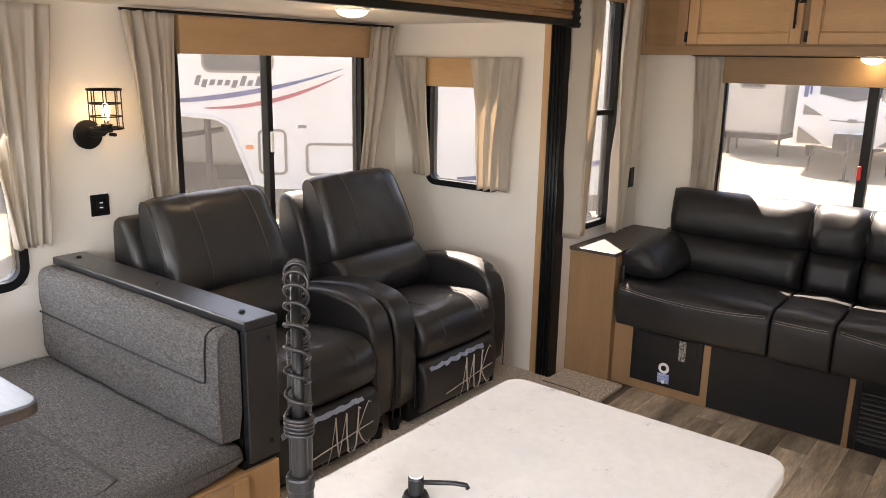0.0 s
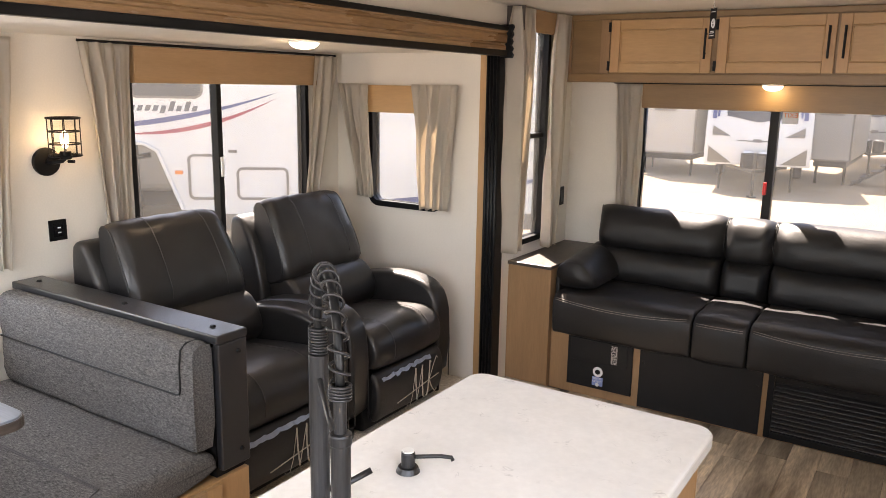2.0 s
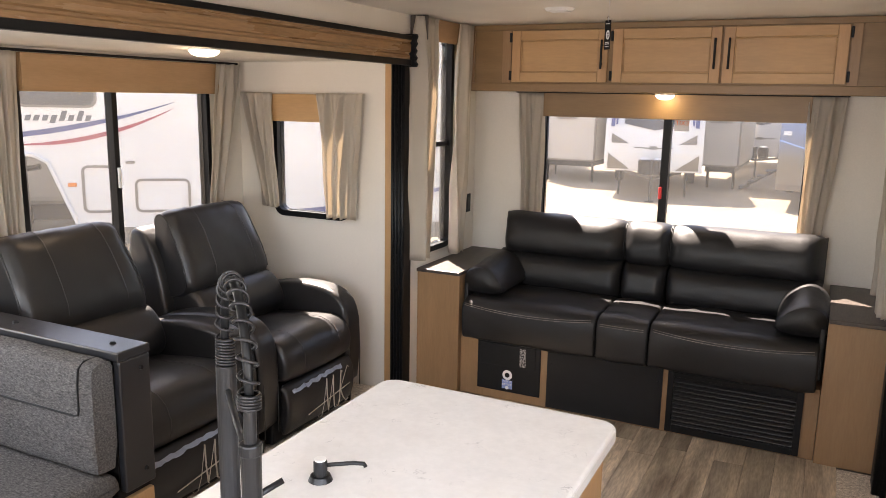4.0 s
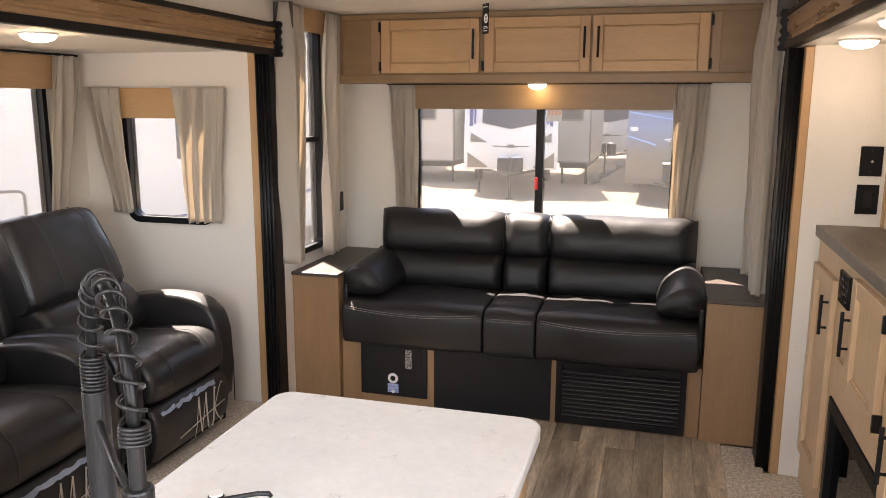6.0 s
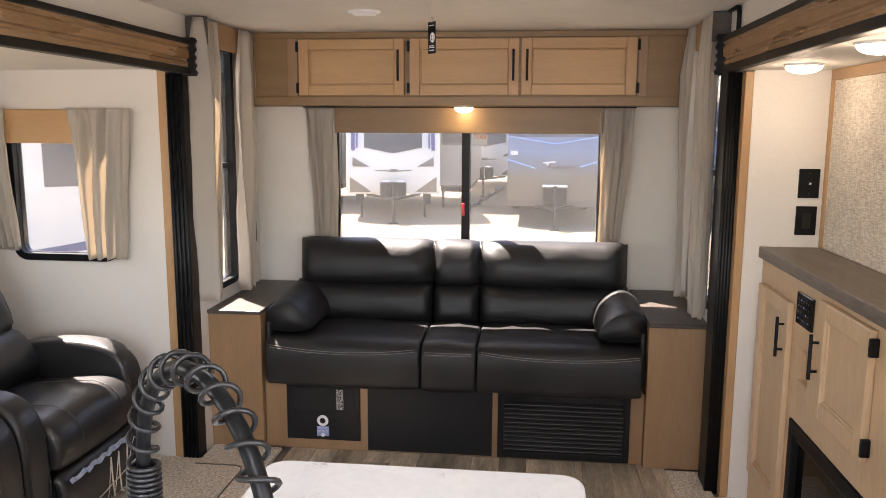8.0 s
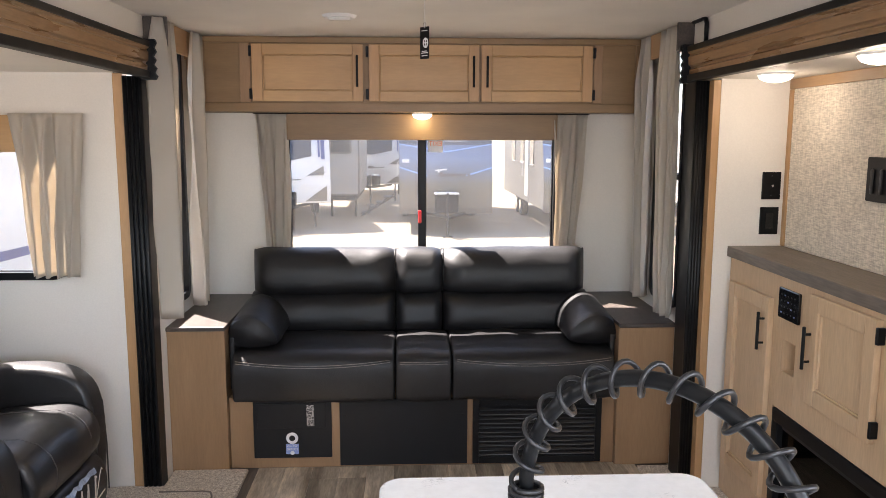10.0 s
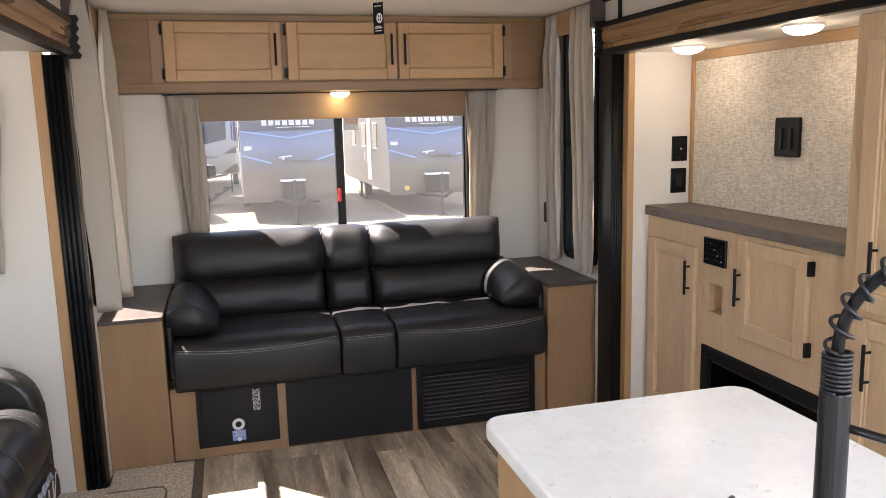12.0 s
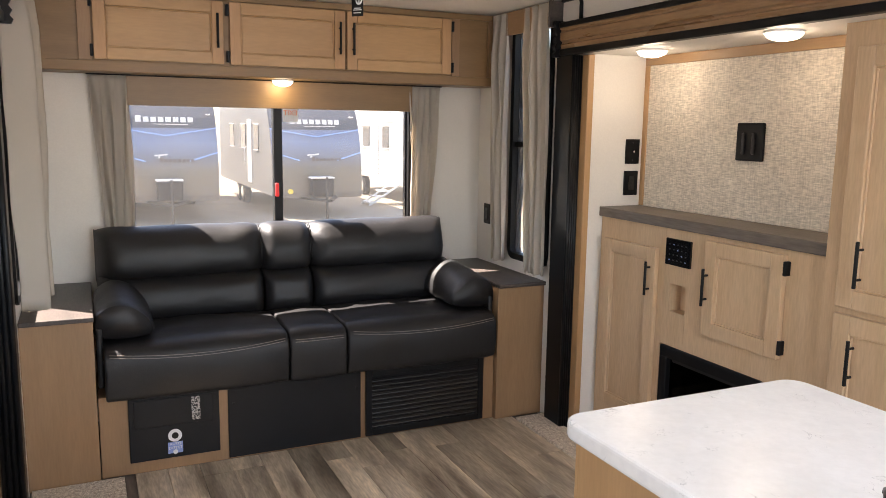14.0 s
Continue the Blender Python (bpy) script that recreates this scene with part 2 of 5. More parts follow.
    "yellow": material("yellow_lens", (0.85, 0.65, 0.05), 0.3, scale=8),
    "tyre": material("tyre_rubber", (0.02, 0.02, 0.02), 0.8, scale=20),
}


# the feature panel's woven relief
def weave():
    m = material("woven_panel", (0.76, 0.69, 0.59), 0.75, color2=(0.68, 0.61, 0.52), scale=14, spec=0.2)
    n, l = m.node_tree.nodes, m.node_tree.links
    b = n["Principled BSDF"]
    old = b.inputs["Base Color"].links[0].from_socket
    tc = n.new("ShaderNodeTexCoord")
    fs = []
    for sc in ((1, 34, 190), (1, 150, 30)):
        mp, no = n.new("ShaderNodeMapping"), n.new("ShaderNodeTexNoise")
        mp.inputs["Scale"].default_value = sc
        no.inputs["Scale"].default_value, no.inputs["Detail"].default_value = 1.0, 3
        l.new(tc.outputs["Object"], mp.inputs["Vector"])
        l.new(mp.outputs[0], no.inputs["Vector"])
        fs.append(no)
    add = n.new("ShaderNodeMath")
    add.operation = "MULTIPLY_ADD"
    add.inputs[1].default_value = 0.6
    l.new(fs[1].outputs["Fac"], add.inputs[0])
    l.new(fs[0].outputs["Fac"], add.inputs[2])
    mr = n.new("ShaderNodeMapRange")
    mr.inputs["From Min"].default_value, mr.inputs["From Max"].default_value = 0.60, 1.0
    mr.inputs["To Min"].default_value, mr.inputs["To Max"].default_value = 0.72, 1.12
    l.new(add.outputs[0], mr.inputs["Value"])
    mu = n.new("ShaderNodeVectorMath")
    mu.operation = "MULTIPLY"
    l.new(old, mu.inputs[0])
    l.new(mr.outputs[0], mu.inputs[1])
    l.new(mu.outputs[0], b.inputs["Base Color"])
    bu = n.new("ShaderNodeBump")
    bu.inputs["Strength"].default_value, bu.inputs["Distance"].default_value = 0.7, 0.004
    l.new(add.outputs[0], bu.inputs["Height"])
    l.new(bu.outputs[0], b.inputs["Normal"])
    return m


M["woven"] = weave()


# cap paint that fades from blue at the top to grey-brown at the bottom
def fade():
    m = material("blue_fade_fibreglass", (0.185, 0.235, 0.345), 0.35, color2=(0.17, 0.215, 0.32), scale=1.2, fine=0.04, fine_scale=8)
    n, l = m.node_tree.nodes, m.node_tree.links
    b = n["Principled BSDF"]
    top = b.inputs["Base Color"].links[0].from_socket
    tc, sp, mr, mx = n.new("ShaderNodeTexCoord"), n.new("ShaderNodeSeparateXYZ"), n.new("ShaderNodeMapRange"), n.new("ShaderNodeMix")
    mr.inputs["From Min"].default_value, mr.inputs["From Max"].default_value = 0.30, 0.95
    mx.data_type = "RGBA"
    l.new(tc.outputs["Object"], sp.inputs[0])
    l.new(sp.outputs["Z"], mr.inputs["Value"])
    cols = [k for k in mx.inputs if k.type == "RGBA"]
    cols[0].default_value = (0.16, 0.135, 0.10, 1)
    l.new(mr.outputs[0], mx.inputs["Factor"])
    l.new(top, cols[1])
    l.new([k for k in mx.outputs if k.type == "RGBA"][0], b.inputs["Base Color"])
    return m


M["rv_fade"] = fade()


# soft creases in the leather
def creases(key, scale, strength):
    n, l = M[key].node_tree.nodes, M[key].node_tree.links
    b = n["Principled BSDF"]
    fine = b.inputs["Normal"].links[0].from_node
    tc, mp, no, bu = n.new("ShaderNodeTexCoord"), n.new("ShaderNodeMapping"), n.new("ShaderNodeTexNoise"), n.new("ShaderNodeBump")
    mp.inputs["Scale"].default_value = (1.0, 1.0, 1.8)
    no.inputs["Scale"].default_value, no.inputs["Detail"].default_value, no.inputs["Distortion"].default_value = scale, 4, 1.5
    bu.inputs["Strength"].default_value, bu.inputs["Distance"].default_value = strength, 0.02
    l.new(tc.outputs["Object"], mp.inputs["Vector"])
    l.new(mp.outputs[0], no.inputs["Vector"])
    l.new(no.outputs["Fac"], bu.inputs["Height"])
    l.new(bu.outputs[0], fine.inputs["Normal"])


for key, weight, rough in (("recliner_leather", 0.28, 0.22), ("vinyl", 0.35, 0.22)):
    p = M[key].node_tree.nodes["Principled BSDF"]
    p.inputs["Coat Weight"].default_value, p.inputs["Coat Roughness"].default_value = weight, rough
creases("leather", 5.0, 0.10)
creases("recliner_leather", 5.0, 0.09)
creases("charcoal", 14.0, 0.06)



# quartz gets fine grey veins
def veins():
    m = M["quartz"]
    n, l = m.node_tree.nodes, m.node_tree.links
    b = n["Principled BSDF"]
    old = b.inputs["Base Color"].links[0].from_socket
    tc = n.new("ShaderNodeTexCoord")
    warp, vein, spot = n.new("ShaderNodeTexNoise"), n.new("ShaderNodeTexNoise"), n.new("ShaderNodeTexNoise")
    warp.inputs["Scale"].default_value, warp.inputs["Detail"].default_value = 5.0, 5
    vein.inputs["Scale"].default_value, vein.inputs["Detail"].default_value, vein.inputs["Distortion"].default_value = 24.0, 8, 1.4
    spot.inputs["Scale"].default_value = 17.0
    for k in (warp, vein, spot):
        l.new(tc.outputs["Object"], k.inputs["Vector"])
    r = n.new("ShaderNodeValToRGB")
    e = r.color_ramp.elements
    e[0].position, e[0].color = 0.486, (0, 0, 0, 1)
    e[1].position, e[1].color = 0.514, (0, 0, 0, 1)
    mid = e.new(0.5)
    mid.color = (1, 1, 1, 1)
    l.new(vein.outputs["Fac"], r.inputs["Fac"])
    r2 = n.new("ShaderNodeValToRGB")
    r2.color_ramp.elements[0].position, r2.color_ramp.elements[1].position = 0.57, 0.70
    l.new(spot.outputs["Fac"], r2.inputs["Fac"])
    mul = n.new("ShaderNodeMath")
    mul.operation = "MULTIPLY"
    l.new(r.outputs[0], mul.inputs[0])
    l.new(r2.outputs[0], mul.inputs[1])
    mx = n.new("ShaderNodeMix")
    mx.data_type = "RGBA"
    for s in mx.inputs:
        if s.name == "A" and s.type == "RGBA":
            l.new(old, s)
        if s.name == "B" and s.type == "RGBA":
            s.default_value = (0.47, 0.47, 0.48, 1)
    l.new(mul.outputs[0], mx.inputs["Factor"])
    l.new([s for s in mx.outputs if s.type == "RGBA"][0], b.inputs["Base Color"])


veins()


# ---- mesh tools ----
def part(name, bm, mat, parent=None, label="", smooth=False):
    bmesh.ops.recalc_face_normals(bm, faces=bm.faces[:])
    me = bpy.data.meshes.new(name)
    if smooth:
        for f in bm.faces:
            f.smooth = True
    bm.to_mesh(me)
    bm.free()
    me.materials.append(M[mat] if isinstance(mat, str) else mat)
    ob = new(name, me)
    ob.parent = parent
    if label:
        ob["label"] = label
    return ob


def thing(name, label, category, m=None, group=""):
    ob = new(name)
    ob.empty_display_size = 0.1
    if m is not None:
        ob.matrix_world = m
    return tagged(ob, label, category, group)


def box(x0, x1, y0, y1, z0, z1, r=0.0, seg=2, bm=None):
    b = bmesh.new()
    bmesh.ops.create_cube(b, size=1, matrix=Matrix.Translation(((x0 + x1) / 2, (y0 + y1) / 2, (z0 + z1) / 2)) @ Matrix.Diagonal((abs(x1 - x0), abs(y1 - y0), abs(z1 - z0), 1)))
    if r:
        bmesh.ops.bevel(b, geom=b.edges[:], offset=r, segments=seg, profile=0.5, affect="EDGES")
    if bm is None:
        return b
    merge(bm, b)
    return bm


def merge(bm, b):
    me = bpy.data.meshes.new("join")
    b.to_mesh(me)
    b.free()
    bm.from_mesh(me)
    bpy.data.meshes.remove(me)


def cylinder(p, q, r, r2=None, seg=20, bm=None, bevel=0.0):
    p, q = Vector(p), Vector(q)
    b = bmesh.new()
    bmesh.ops.create_cone(b, cap_ends=True, segments=seg, radius1=r, radius2=r if r2 is None else r2, depth=(q - p).length)
    if bevel:
        bmesh.ops.bevel(b, geom=[e for e in b.edges if abs(e.verts[0].co.z - e.verts[1].co.z) < 1e-6], offset=bevel, segments=2, profile=0.5, affect="EDGES")
    b.transform(Matrix.Translation((p + q) / 2) @ (q - p).to_track_quat("Z", "Y").to_matrix().to_4x4())
    if bm is None:
        return b
    merge(bm, b)
    return bm


def tube(pts, r, n=6, bm=None, closed=False):
    b = bmesh.new() if bm is None else bm
    pts = [Vector(p) for p in pts]
    rings, up = [], None
    for i, p in enumerate(pts):
        a = pts[i - 1] if (i or closed) else p
        c = pts[(i + 1) % len(pts)] if (i < len(pts) - 1 or closed) else p
        t = (c - a).normalized()
        if up is None:
            up = t.orthogonal().normalized()
        up = (up - t * up.dot(t)).normalized()
        s = t.cross(up)
        rings.append([b.verts.new(p + r * (math.cos(k * math.tau / n) * up + math.sin(k * math.tau / n) * s)) for k in range(n)])
    for i in range(len(rings) if closed else len(rings) - 1):
        u, v = rings[i], rings[(i + 1) % len(rings)]
        for k in range(n):
            b.faces.new((u[k], u[(k + 1) % n], v[(k + 1) % n], v[k]))
    if not closed:
        b.faces.new(rings[0][::-1])
        b.faces.new(rings[-1])
    return b


def smooth_loop(p, rounds=2):
    for _ in range(rounds):
        q = []
        for i in range(len(p)):
            a, b = p[i], p[(i + 1) % len(p)]
            q += [(a[0] * 0.75 + b[0] * 0.25, a[1] * 0.75 + b[1] * 0.25), (a[0] * 0.25 + b[0] * 0.75, a[1] * 0.25 + b[1] * 0.75)]
        p = q
    return p


def soft(profile, a0, a1, axis="x", r=0.03, rounds=2, puff=0.0, steps=10, wrinkle=0.0):
    """A cushion: the closed outline (u, v) swept along an axis, with rounded ends. axis x: u is y; axis y: u is x; v is z."""
    p = smooth_loop(profile, rounds)
    area = sum(p[i][0] * p[(i + 1) % len(p)][1] - p[(i + 1) % len(p)][0] * p[i][1] for i in range(len(p)))
    if area < 0:
        p = p[::-1]
    nrm = []
    for i in range(len(p)):
        dx, dy = p[(i + 1) % len(p)][0] - p[i - 1][0], p[(i + 1) % len(p)][1] - p[i - 1][1]
        d = math.hypot(dx, dy) or 1
        nrm.append((-dy / d, dx / d))
    L = a1 - a0
    rows = [(a0 + r * (1 - math.cos(k * math.pi / 10)), r * (1 - math.sin(k * math.pi / 10))) for k in range(6)]
    rows += [(a0 + r + (L - 2 * r) * k / steps, 0) for k in range(1, steps)]
    rows += [(a1 - r * (1 - math.cos(k * math.pi / 10)), r * (1 - math.sin(k * math.pi / 10))) for k in range(5, -1, -1)]
    b = bmesh.new()
    rings = []
    for a, o in rows:
        w = (a - a0) / L
        o -= puff * (1 - (2 * w - 1) ** 2)
        ring = []
        for (u, v), (nu, nv) in zip(p, nrm):
            k = o + (wrinkle * noise.noise((a * 9, u * 9, v * 9)) if wrinkle else 0)
            uu, vv = u + nu * k, v + nv * k
            ring.append(b.verts.new((a, uu, vv) if axis == "x" else (uu, a, vv)))
        rings.append(ring)
    n = len(p)
    for u, v in zip(rings, rings[1:]):
        for k in range(n):
            b.faces.new((u[k], u[(k + 1) % n], v[(k + 1) % n], v[k]))
    for ring, a in ((rings[0], a0), (rings[-1], a1)):
        c = sum((v.co for v in ring), Vector()) / n
        mid = b.verts.new(c)
        for k in range(n):
            b.faces.new((ring[k], ring[(k + 1) % n], mid))
    return b


def cushion(mid, end0, end1, a0, a1, axis="x", wide=0.10, rounds=2, steps=26, wrinkle=0.0, power=2.4, dome=None):
    """A stuffed cushion swept along an axis: its full outline mid narrows to end0 and end1 within the stretch wide. Outlines as in soft(), all of one length."""
    M0, E0, E1 = [smooth_loop(p, rounds) for p in (mid, end0, end1)]
    L, b, rings = a1 - a0, bmesh.new(), []
    for i in range(steps + 1):
        a = a0 + L * (0.5 - 0.5 * math.cos(math.pi * i / steps))
        d0, d1 = min(1, (a - a0) / wide), min(1, (a1 - a) / wide)
        k0, k1 = (1 - d0) ** power, (1 - d1) ** power
        ring = []
        for m_, p, q in zip(M0, E0, E1):
            u = m_[0] + (p[0] - m_[0]) * k0 + (q[0] - m_[0]) * k1
            v = m_[1] + (p[1] - m_[1]) * k0 + (q[1] - m_[1]) * k1
            if wrinkle:
                w = wrinkle * (1 + 1.5 * max(k0, k1)) * min(1, min(d0, d1) * 8)
                u += w * noise.noise((a * 10, u * 8, v * 14))
                v += 0.5 * w * noise.noise((a * 12 + 5, u * 8, v * 9))
            ring.append(b.verts.new((a, u, v) if axis == "x" else (u, a, v)))
        rings.append(ring)
    n = len(M0)
    for u, v in zip(rings, rings[1:]):
        for k in range(n):
            b.faces.new((u[k], u[(k + 1) % n], v[(k + 1) % n], v[k]))
    for ring in (rings[0], rings[-1]):
        cap = ring if dome else [b.verts.new(v.co) for v in ring]
        c = b.verts.new(sum((v.co for v in ring), Vector()) / n)
        c.co["xy".index(axis)] += (dome or 0.0) * (-1 if ring is rings[0] else 1)
        for k in range(n):
            b.faces.new((cap[k], cap[(k + 1) % n], c))
    return b


def rounded(x0, x1, y0, y1, r, n=6):
    pts = []
    for cx, cy, a in ((x1 - r, y1 - r, 0), (x0 + r, y1 - r, 90), (x0 + r, y0 + r, 180), (x1 - r, y0 + r, 270)):
        pts += [(cx + r * math.cos(radians(a + 90 * k / n)), cy + r * math.sin(radians(a + 90 * k / n))) for k in range(n + 1)]
    return pts


def slab(outline, z0, z1, bevel=0.0, seg=3):
    b = bmesh.new()
    f = b.faces.new([b.verts.new((x, y, z0)) for x, y in outline])
    top = [v for v in bmesh.ops.extrude_face_region(b, geom=[f])["geom"] if isinstance(v, bmesh.types.BMVert)]
    for v in top:
        v.co.z = z1
    if bevel:
        bmesh.ops.bevel(b, geom=[e for e in b.edges if abs(e.verts[0].co.z - e.verts[1].co.z) < 1e-6], offset=bevel, segments=seg, profile=0.5, affect="EDGES")
    return b


def ring_frame(u0, u1, v0, v1, r, wide, d0, d1, n=6):
    """A frame with rounded corners in the plane (u, v), from depth d0 to d1, as a bmesh in (u, d, v)."""
    b = bmesh.new()
    out, inn = rounded(u0, u1, v0, v1, r, n), rounded(u0 + wide, u1 - wide, v0 + wide, v1 - wide, max(r - wide, 0.004), n)
    k = len(out)
    V = [[b.verts.new((u, d, v)) for u, v in ring] for ring, d in ((out, d0), (out, d1), (inn, d1), (inn, d0))]
    for i in range(4):
        p, q = V[i], V[(i + 1) % 4]
        for j in range(k):
            b.faces.new((p[j], p[(j + 1) % k], q[(j + 1) % k], q[j]))
    return b


def wall(name, axis, at, thick, a0, a1, z0, z1, holes=(), mat="wall"):
    """A wall in the plane axis = at .. at + thick, over a0..a1 and z0..z1, with rectangular openings (a0, a1, z0, z1)."""
    us = sorted({a0, a1, *[h[0] for h in holes], *[h[1] for h in holes]})
    vs = sorted({z0, z1, *[h[2] for h in holes], *[h[3] for h in holes]})
    b = bmesh.new()
    solid = lambda u, v: not any(h[0] < u < h[1] and h[2] < v < h[3] for h in holes)
    P = lambda a, d, z: (d, a, z) if axis == "x" else (a, d, z)
    cells = [[solid((us[i] + us[i + 1]) / 2, (vs[j] + vs[j + 1]) / 2) for j in range(len(vs) - 1)] for i in range(len(us) - 1)]
    lo, hi = at, at + thick
    quad = lambda *c: b.faces.new([b.verts.new(P(*p)) for p in c])
    for i in range(len(us) - 1):
        for j in range(len(vs) - 1):
            if not cells[i][j]:
                continue
            u0, u1, v0, v1 = us[i], us[i + 1], vs[j], vs[j + 1]
            for d in (lo, hi):
                quad((u0, d, v0), (u1, d, v0), (u1, d, v1), (u0, d, v1))
            if i == 0 or not cells[i - 1][j]:
                quad((u0, lo, v0), (u0, hi, v0), (u0, hi, v1), (u0, lo, v1))
            if i == len(us) - 2 or not cells[i + 1][j]:
                quad((u1, lo, v0), (u1, hi, v0), (u1, hi, v1), (u1, lo, v1))
            if j == 0 or not cells[i][j - 1]:
                quad((u0, lo, v0), (u0, hi, v0), (u1, hi, v0), (u1, lo, v0))
            if j == len(vs) - 2 or not cells[i][j + 1]:
                quad((u0, lo, v1), (u0, hi, v1), (u1, hi, v1), (u1, lo, v1))
    bmesh.ops.remove_doubles(b, verts=b.verts[:], dist=1e-5)
    ob = part(name, b, mat)
    return tagged(ob, "smooth off-white vinyl wall panel", "wall", kind="structure")


def to_wall(b, axis):
    """Turns a frame made in (u, d, v) so that u runs along y and d along x, for walls in the plane x = const."""
    if axis == "x":
        b.transform(Matrix(((0, 1, 0, 0), (1, 0, 0, 0), (0, 0, 1, 0), (0, 0, 0, 1))))
    return b


# ---- the place: walls, floors, ceilings ----
XL, XR, YR, ZC = -1.95, 0.40, 4.29, 2.05      # side walls, rear wall, ceiling
SX, SY = -3.05, 3.38                          # slide-out: outer wall, end wall
RX, RY = 0.755, 3.26                          # cabinet slide: back wall, end wall
YB = -1.9                                     # front of the room, behind the walk

wall("wall_rear", "y", YR, 0.06, XL - 0.06, XR + 0.06, -0.3, ZC + 0.1, [(-1.50, -0.035, 0.80, 1.66)])
wall("wall_left", "x", XL - 0.06, 0.06, 3.45, YR, -0.3, ZC + 0.1, [(3.50, 3.93, 0.77, 1.97)])
wall("wall_left_header", "x", XL - 0.06, 0.06, YB, 3.45, 1.815, ZC + 0.1)
wall("wall_right", "x", XR, 0.06, 3.45, YR, -0.3, ZC + 0.1, [(3.52, 3.90, 0.77, 1.97)])
wall("wall_right_header", "x", XR, 0.06, YB, 3.45, 1.80, ZC + 0.1)
# unseen front wall; its opening is added for a fill lamp
wall("wall_front", "y", YB - 0.06, 0.06, SX - 0.06, RX + 0.06, -0.3, ZC + 0.1, [(-1.7, 0.1, 0.9, 1.8)])
wall("wall_slide_outer", "x", SX - 0.06, 0.06, YB, SY + 0.06, -0.3, 1.90, [(0.25, 1.27, 0.75, 1.68), (1.96, 3.10, 0.77, 1.74)])
wall("wall_slide_end", "y", SY, 0.06, SX, -2.065, -0.3, 1.90, [(-2.80, -2.30, 0.955, 1.625)])
# the opening behind the walk is invented to hold a fill lamp
wall("wall_cabinet_back", "x", RX, 0.06, YB, RY + 0.14, -0.3, 1.90, [(-1.45, 0.45, 0.95, 1.75)])
wall("wall_cabinet_end", "y", RY, 0.14, 0.4525, RX, -0.3, 1.90)

# both ceiling holes are made up to hold the overhead fill lamps
CEIL = wall("ceiling", "x", ZC, 0.06, YB, YR + 0.06, XL - 0.06, XR + 0.06, [(-0.77, -0.33, -0.77, -0.33), (1.53, 1.91, -1.19, -0.81)], "ceiling")
CEIL.data.transform(Matrix(((0, 0, 1, 0), (0, 1, 0, 0), (1, 0, 0, 0), (0, 0, 0, 1))))
tagged(CEIL, "white textured vinyl ceiling panel", "ceiling")
for nm, b in (("ceiling_slide", box(SX - 0.06, XL - 0.005, YB, SY + 0.06, 1.815, 1.87)),
              ("ceiling_cabinet_slide", box(XR + 0.005, RX + 0.06, YB, RY + 0.14, 1.795, 1.85))):
    tagged(part(nm, b, "ceiling"), "white textured vinyl ceiling panel", "ceiling", kind="structure")
tagged(part("roof", box(XL - 0.07, XR + 0.07, YB - 0.06, YR + 0.06, ZC + 0.14, ZC + 0.18), "white"), "plain white trailer roof", "roof", kind="structure")
floor = tagged(part("floor", box(SX, RX, YB, YR, -0.06, -0.012), "grey_wood"), "subfloor under grey-brown vinyl planks", "floor", kind="structure")


def carpet(name, outline):
    b = slab(outline, -0.011, 0.012, 0.006, 2)
    return tagged(part(name, b, "carpet"), "speckled beige cut-pile carpet", "carpet", kind="structure")


carpet("carpet_slide", [(SX, YB), (-1.60, YB), (-1.60, 3.534), (-1.94, 3.534), (-1.94, 3.37), (SX, 3.37)])
carpet("carpet_cabinet", [(0.235, YB), (RX, YB), (RX, 3.255), (0.43, 3.255), (0.398, 3.255), (0.398, 3.50), (0.235, 3.50)])
seam = thing("carpet_hatch", "rounded hatch line cut in beige carpet", "hatch")
part("trim_line", tube([(-1.94, 3.30, 0.013), (-1.75, 3.30, 0.013), (-1.715, 3.29, 0.013), (-1.70, 3.25, 0.013), (-1.70, 2.9, 0.013)], 0.004), "grey_wood", seam)


# slide-out edges: wood trim, ribbed rubber seal post, moulded fascia with a scalloped end bracket
def seal_post(x0, x1, y0, y1, z1):
    t = tagged(part("trim_seal", box(x0, x1, y0 + 0.012, y1, 0.0, z1), "rubber"), "ribbed black rubber slide-out seal post", "seal", kind="structure")
    n = 4
    for k in range(n):
        c = x0 + (x1 - x0) * (k + 0.5) / n
        b = cylinder((c, y0 + 0.012, 0.002), (c, y0 + 0.012, z1 - 0.002), 0.0105, seg=10)
        part("rib", b, "rubber", t, smooth=True)
    return t


seal_post(-2.025, -1.945, 3.355, 3.445, 1.80)
seal_post(0.368, 0.418, 3.300, 3.445, 1.79)
tagged(part("trim_edge", box(-2.068, -2.026, 3.372, 3.44, 0.0, 1.812, 0.003), "maple_up"), "narrow maple edge trim", "trim", kind="structure")
tagged(part("trim_edge", box(0.4195, 0.452, 3.258, 3.41, 0.0, 1.79, 0.003), "maple_up"), "narrow maple edge trim", "trim", kind="structure")


def fascia(x_wall, way, y1):
    """A moulded wood board above a slide-out opening; way: +1 if it stands out towards +x."""
    t = thing("slide_fascia", "moulded maple fascia board with black edge strips", "fascia")
    prof = [(0, 1.822), (0.028, 1.822), (0.030, 1.842), (0.024, 1.848), (0.024, 1.856), (0.034, 1.862), (0.036, 1.895), (0.030, 1.902), (0.030, 1.908), (0.038, 1.914), (0.038, 1.918), (0, 1.918)]
    b = bmesh.new()
    A, B = [[b.verts.new((x_wall + way * u, y, v)) for u, v in prof] for y in (YB, y1)]
    for i in range(len(prof)):
        j = (i + 1) % len(prof)
        b.faces.new((A[i], A[j], B[j], B[i]))
    b.faces.new(A[::-1]), b.faces.new(B)
    part("board", b, "fascia", t)
